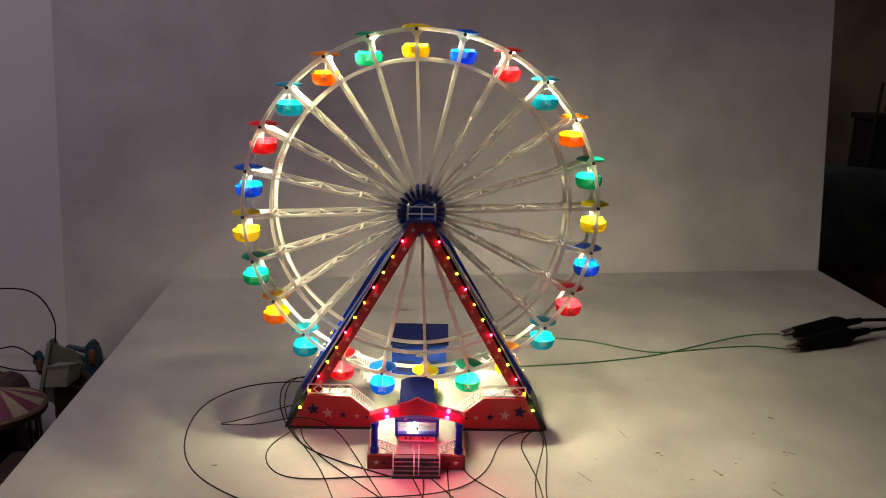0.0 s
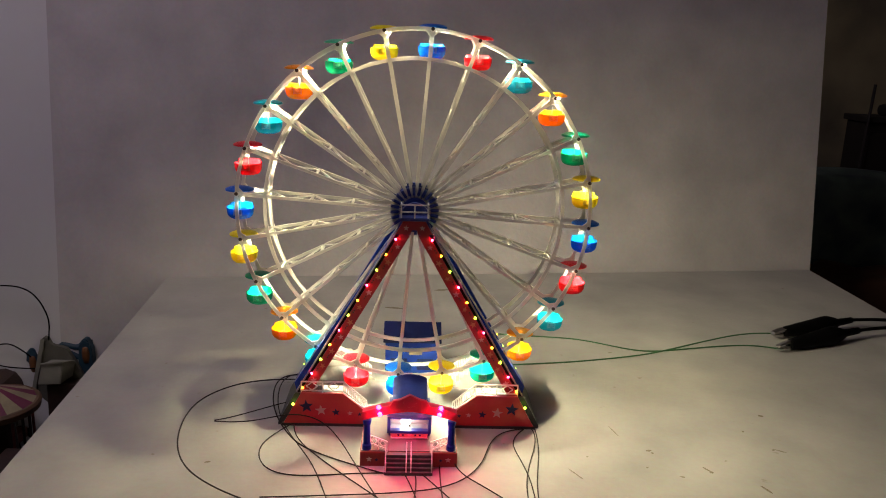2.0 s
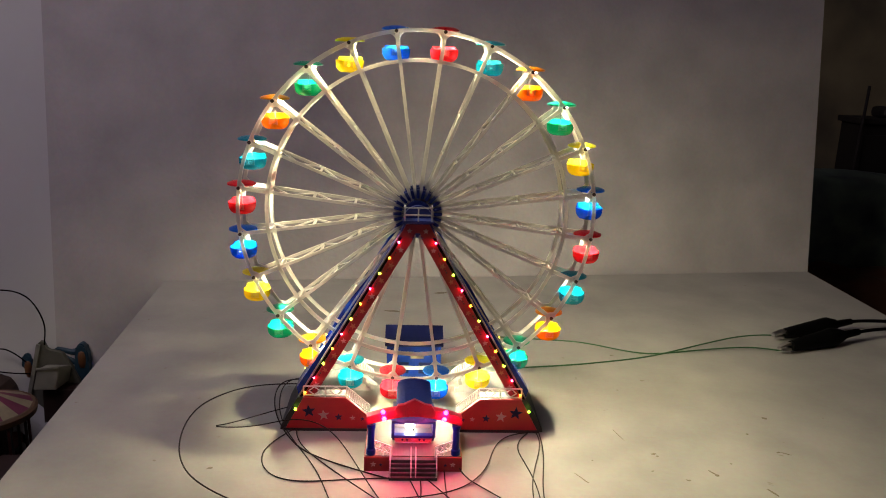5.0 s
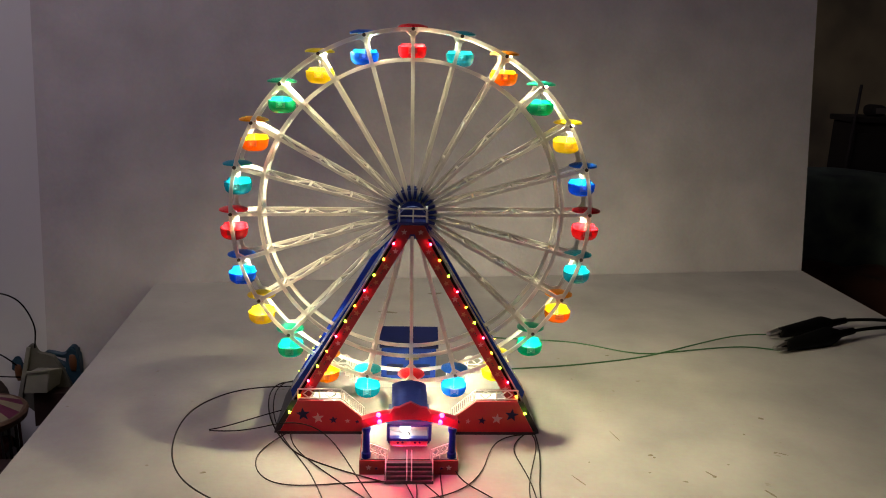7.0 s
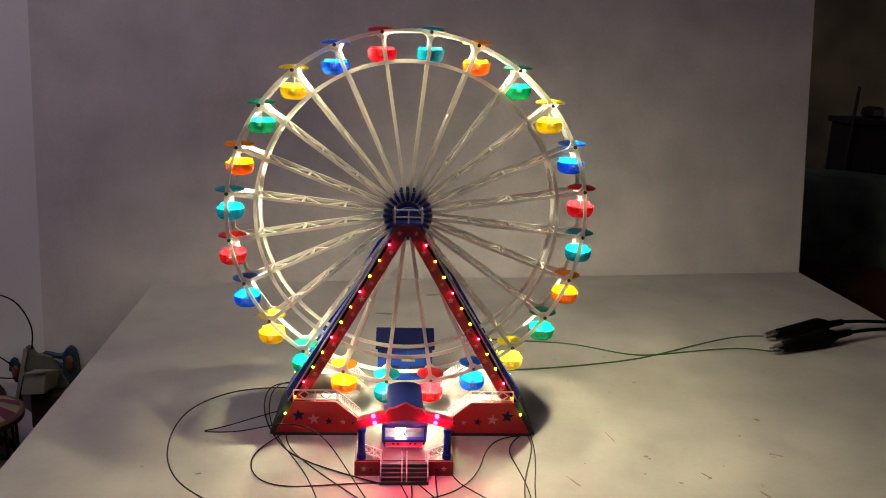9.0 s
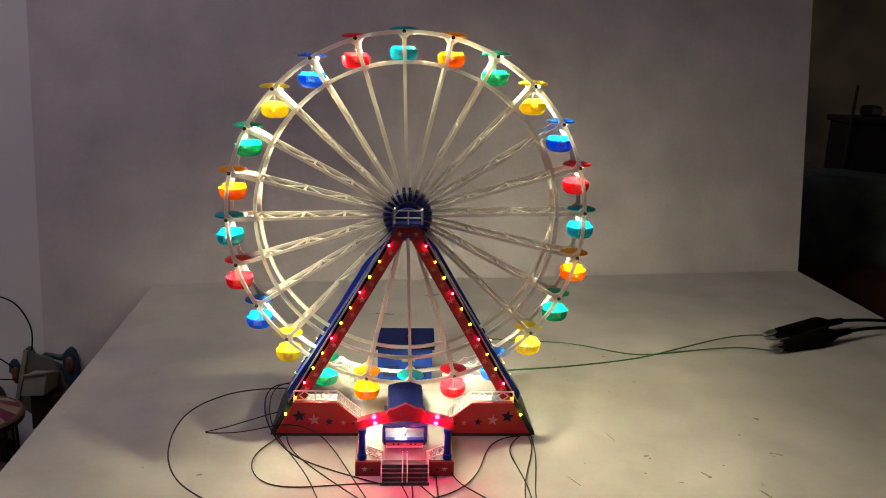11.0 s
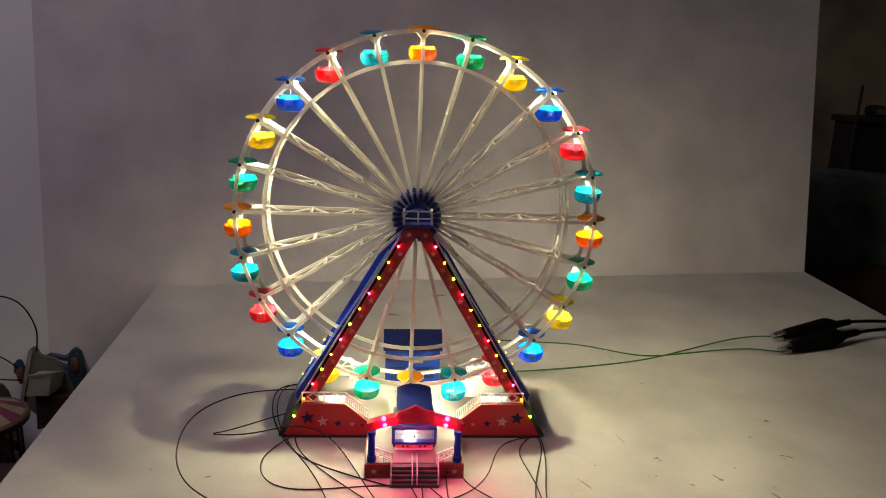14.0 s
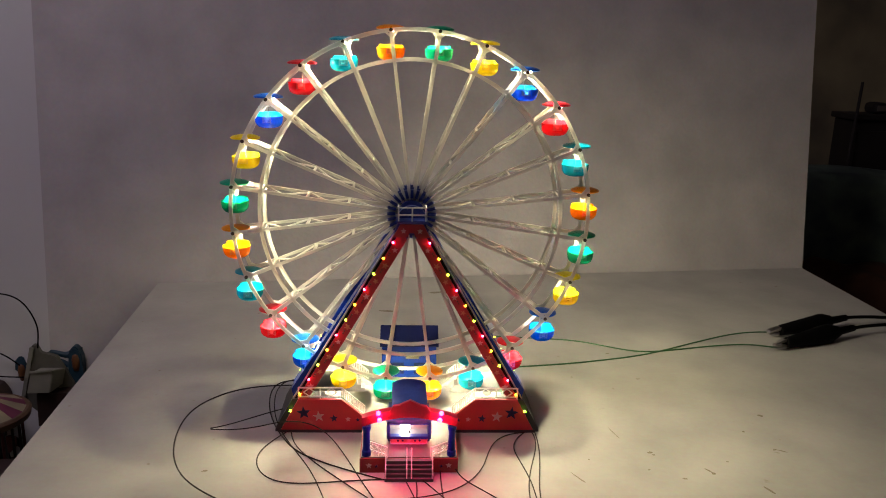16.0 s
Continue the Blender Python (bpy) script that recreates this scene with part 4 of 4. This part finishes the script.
    cable("cord", [(-0.610, 0.43, -0.1440), (-0.632, 0.43, -0.1440), (-0.6578, 0.43, -0.1426), (-0.6752, 0.43, -0.136), (-0.74, 0.43, -0.12), (-0.86, 0.42, -0.13)], 0.0011, BLACK, "thin black cord near the wall", group=g)



make_clutter()


# ---- dim room beyond the board ----
EBONY = mat("dark_stained_wood", (0.022, 0.017, 0.014), 0.7, vary=0.3, scale=12)
PANELG = mat("dull_grey_panel", (0.14, 0.12, 0.10), 0.7, vary=0.25, scale=9)
TEAL = mat("dull_teal_cloth", (0.15, 0.21, 0.17), 0.9, vary=0.3, scale=9, second=(0.020, 0.032, 0.060), bump=0.4)
RUST = mat("rust_brown_cloth", (0.10, 0.035, 0.020), 0.9, vary=0.3, scale=10, bump=0.4)


def drape(w, d, h, folds, seed):
    """Cloth over a block: a rounded top with hanging, folded sides."""
    rnd = random.Random(seed)
    bm = bmesh.new()
    n, rows = 48, []
    ph = [rnd.uniform(0, 6.3) for _ in range(3)]
    for rad, z in ((0.05, h), (0.55, h + 0.004), (0.90, h), (1.0, h - 0.012), (1.03, h - 0.06), (1.06, h - 0.16), (1.08, h - 0.22)):
        row = []
        for i in range(n):
            a = 2 * math.pi * i / n
            c, s = math.cos(a), math.sin(a)
            k = (abs(c) ** 5 + abs(s) ** 5) ** -0.2
            f = 1 + (0.03 * math.sin(folds * a + ph[0]) + 0.02 * math.sin(2.3 * folds * a + ph[1])) * max(0.0, rad - 0.85) * 6
            row.append(bm.verts.new((w / 2 * rad * k * f * c, d / 2 * rad * k * f * s, z + 0.012 * math.sin(3 * a + ph[2]) * rad)))
        rows.append(row)
    for a, b in zip(rows, rows[1:]):
        for i in range(n):
            bm.faces.new((a[i], a[(i + 1) % n], b[(i + 1) % n], b[i]))
    bm.faces.new(rows[0])
    return bm


def make_far_room():
    c = thing("cabinet", "tall dark-stained wooden cabinet in an unlit room", "cabinet", at=(1.485, 1.46, -0.75))
    part("body", box(bmesh.new(), (0, 0, 0.485), (0.44, 0.10, 0.97), 0.004), EBONY, c)
    part("top", box(bmesh.new(), (0, -0.004, 0.978), (0.46, 0.12, 0.016), 0.003), EBONY, c)
    for x in (-0.108, 0.108):
        door = part("door", box(bmesh.new(), (x, -0.057, 0.49), (0.205, 0.012, 0.90), 0.003), EBONY if x < 0 else PANELG, c)
        part("handle", box(bmesh.new(), (x * 0.18, -0.068, 0.55), (0.010, 0.010, 0.08), 0.002), PANELG, door)
    r = thing("radio_set", "grey box-shaped radio on the dark cabinet", "radio", at=(1.352, 1.455, 0.236))
    part("case", box(bmesh.new(), (0, 0, 0.016), (0.044, 0.06, 0.032), 0.012), EBONY, r)
    part("front", box(bmesh.new(), (0, -0.0315, 0.016), (0.028, 0.004, 0.016), 0.001), PANELG, r)
    q = thing("pole", "thin wooden pole leaning against the dark cabinet", "pole")
    part("shaft", rod(bmesh.new(), (1.205, 1.350, -0.75), (1.262, 1.388, 0.325), 0.0055, 10, 0.004), EBONY, q)
    t = thing("low_chest", "low dark chest standing before the cabinet", "chest", at=(1.22, 1.22, -0.75))
    part("body", box(bmesh.new(), (0, 0, 0.41), (0.62, 0.15, 0.82), 0.006), RUST, t, "rust-brown chest body")
    part("lid", box(bmesh.new(), (0, 0, 0.826), (0.63, 0.16, 0.012), 0.003), EBONY, t)
    w = part("cloth", drape(0.66, 0.19, 0.845, 9, 3), TEAL, None, smooth=True)
    w.location = (1.22, 1.22, -0.75)
    tagged(w, "crumpled dull teal cloth over a low chest", "cloth")
    b = thing("covered_stool", "stool under a rust-brown cloth in the shade", "stool", at=(1.10, 1.02, -0.75))
    for x in (-0.06, 0.06):
        for y in (-0.06, 0.06):
            part("leg", box(bmesh.new(), (x, y, 0.30), (0.025, 0.025, 0.60)), EBONY, b)
    part("seat", box(bmesh.new(), (0, 0, 0.615), (0.17, 0.17, 0.03), 0.004), EBONY, b)
    part("cover", drape(0.19, 0.19, 0.640, 5, 8), RUST, b, "rust-brown cloth", smooth=True)


make_far_room()


def motions():
    times = [0.5 * i for i in range(33)]
    def angle(t):
        return -2.8 - 4.03 * t
    walk(ROTOR, [(t, pose(0, 0, HUB_Z, 0, angle(t), 0)) for t in times])
    for i, g in enumerate(GONDOLAS):
        rows = []
        for t in times:
            a = radians(angle(t) + 15 * i)
            rows.append((t, pose(R_OUT * math.sin(a), MID, HUB_Z + R_OUT * math.cos(a))))
        walk(g, rows)


motions()
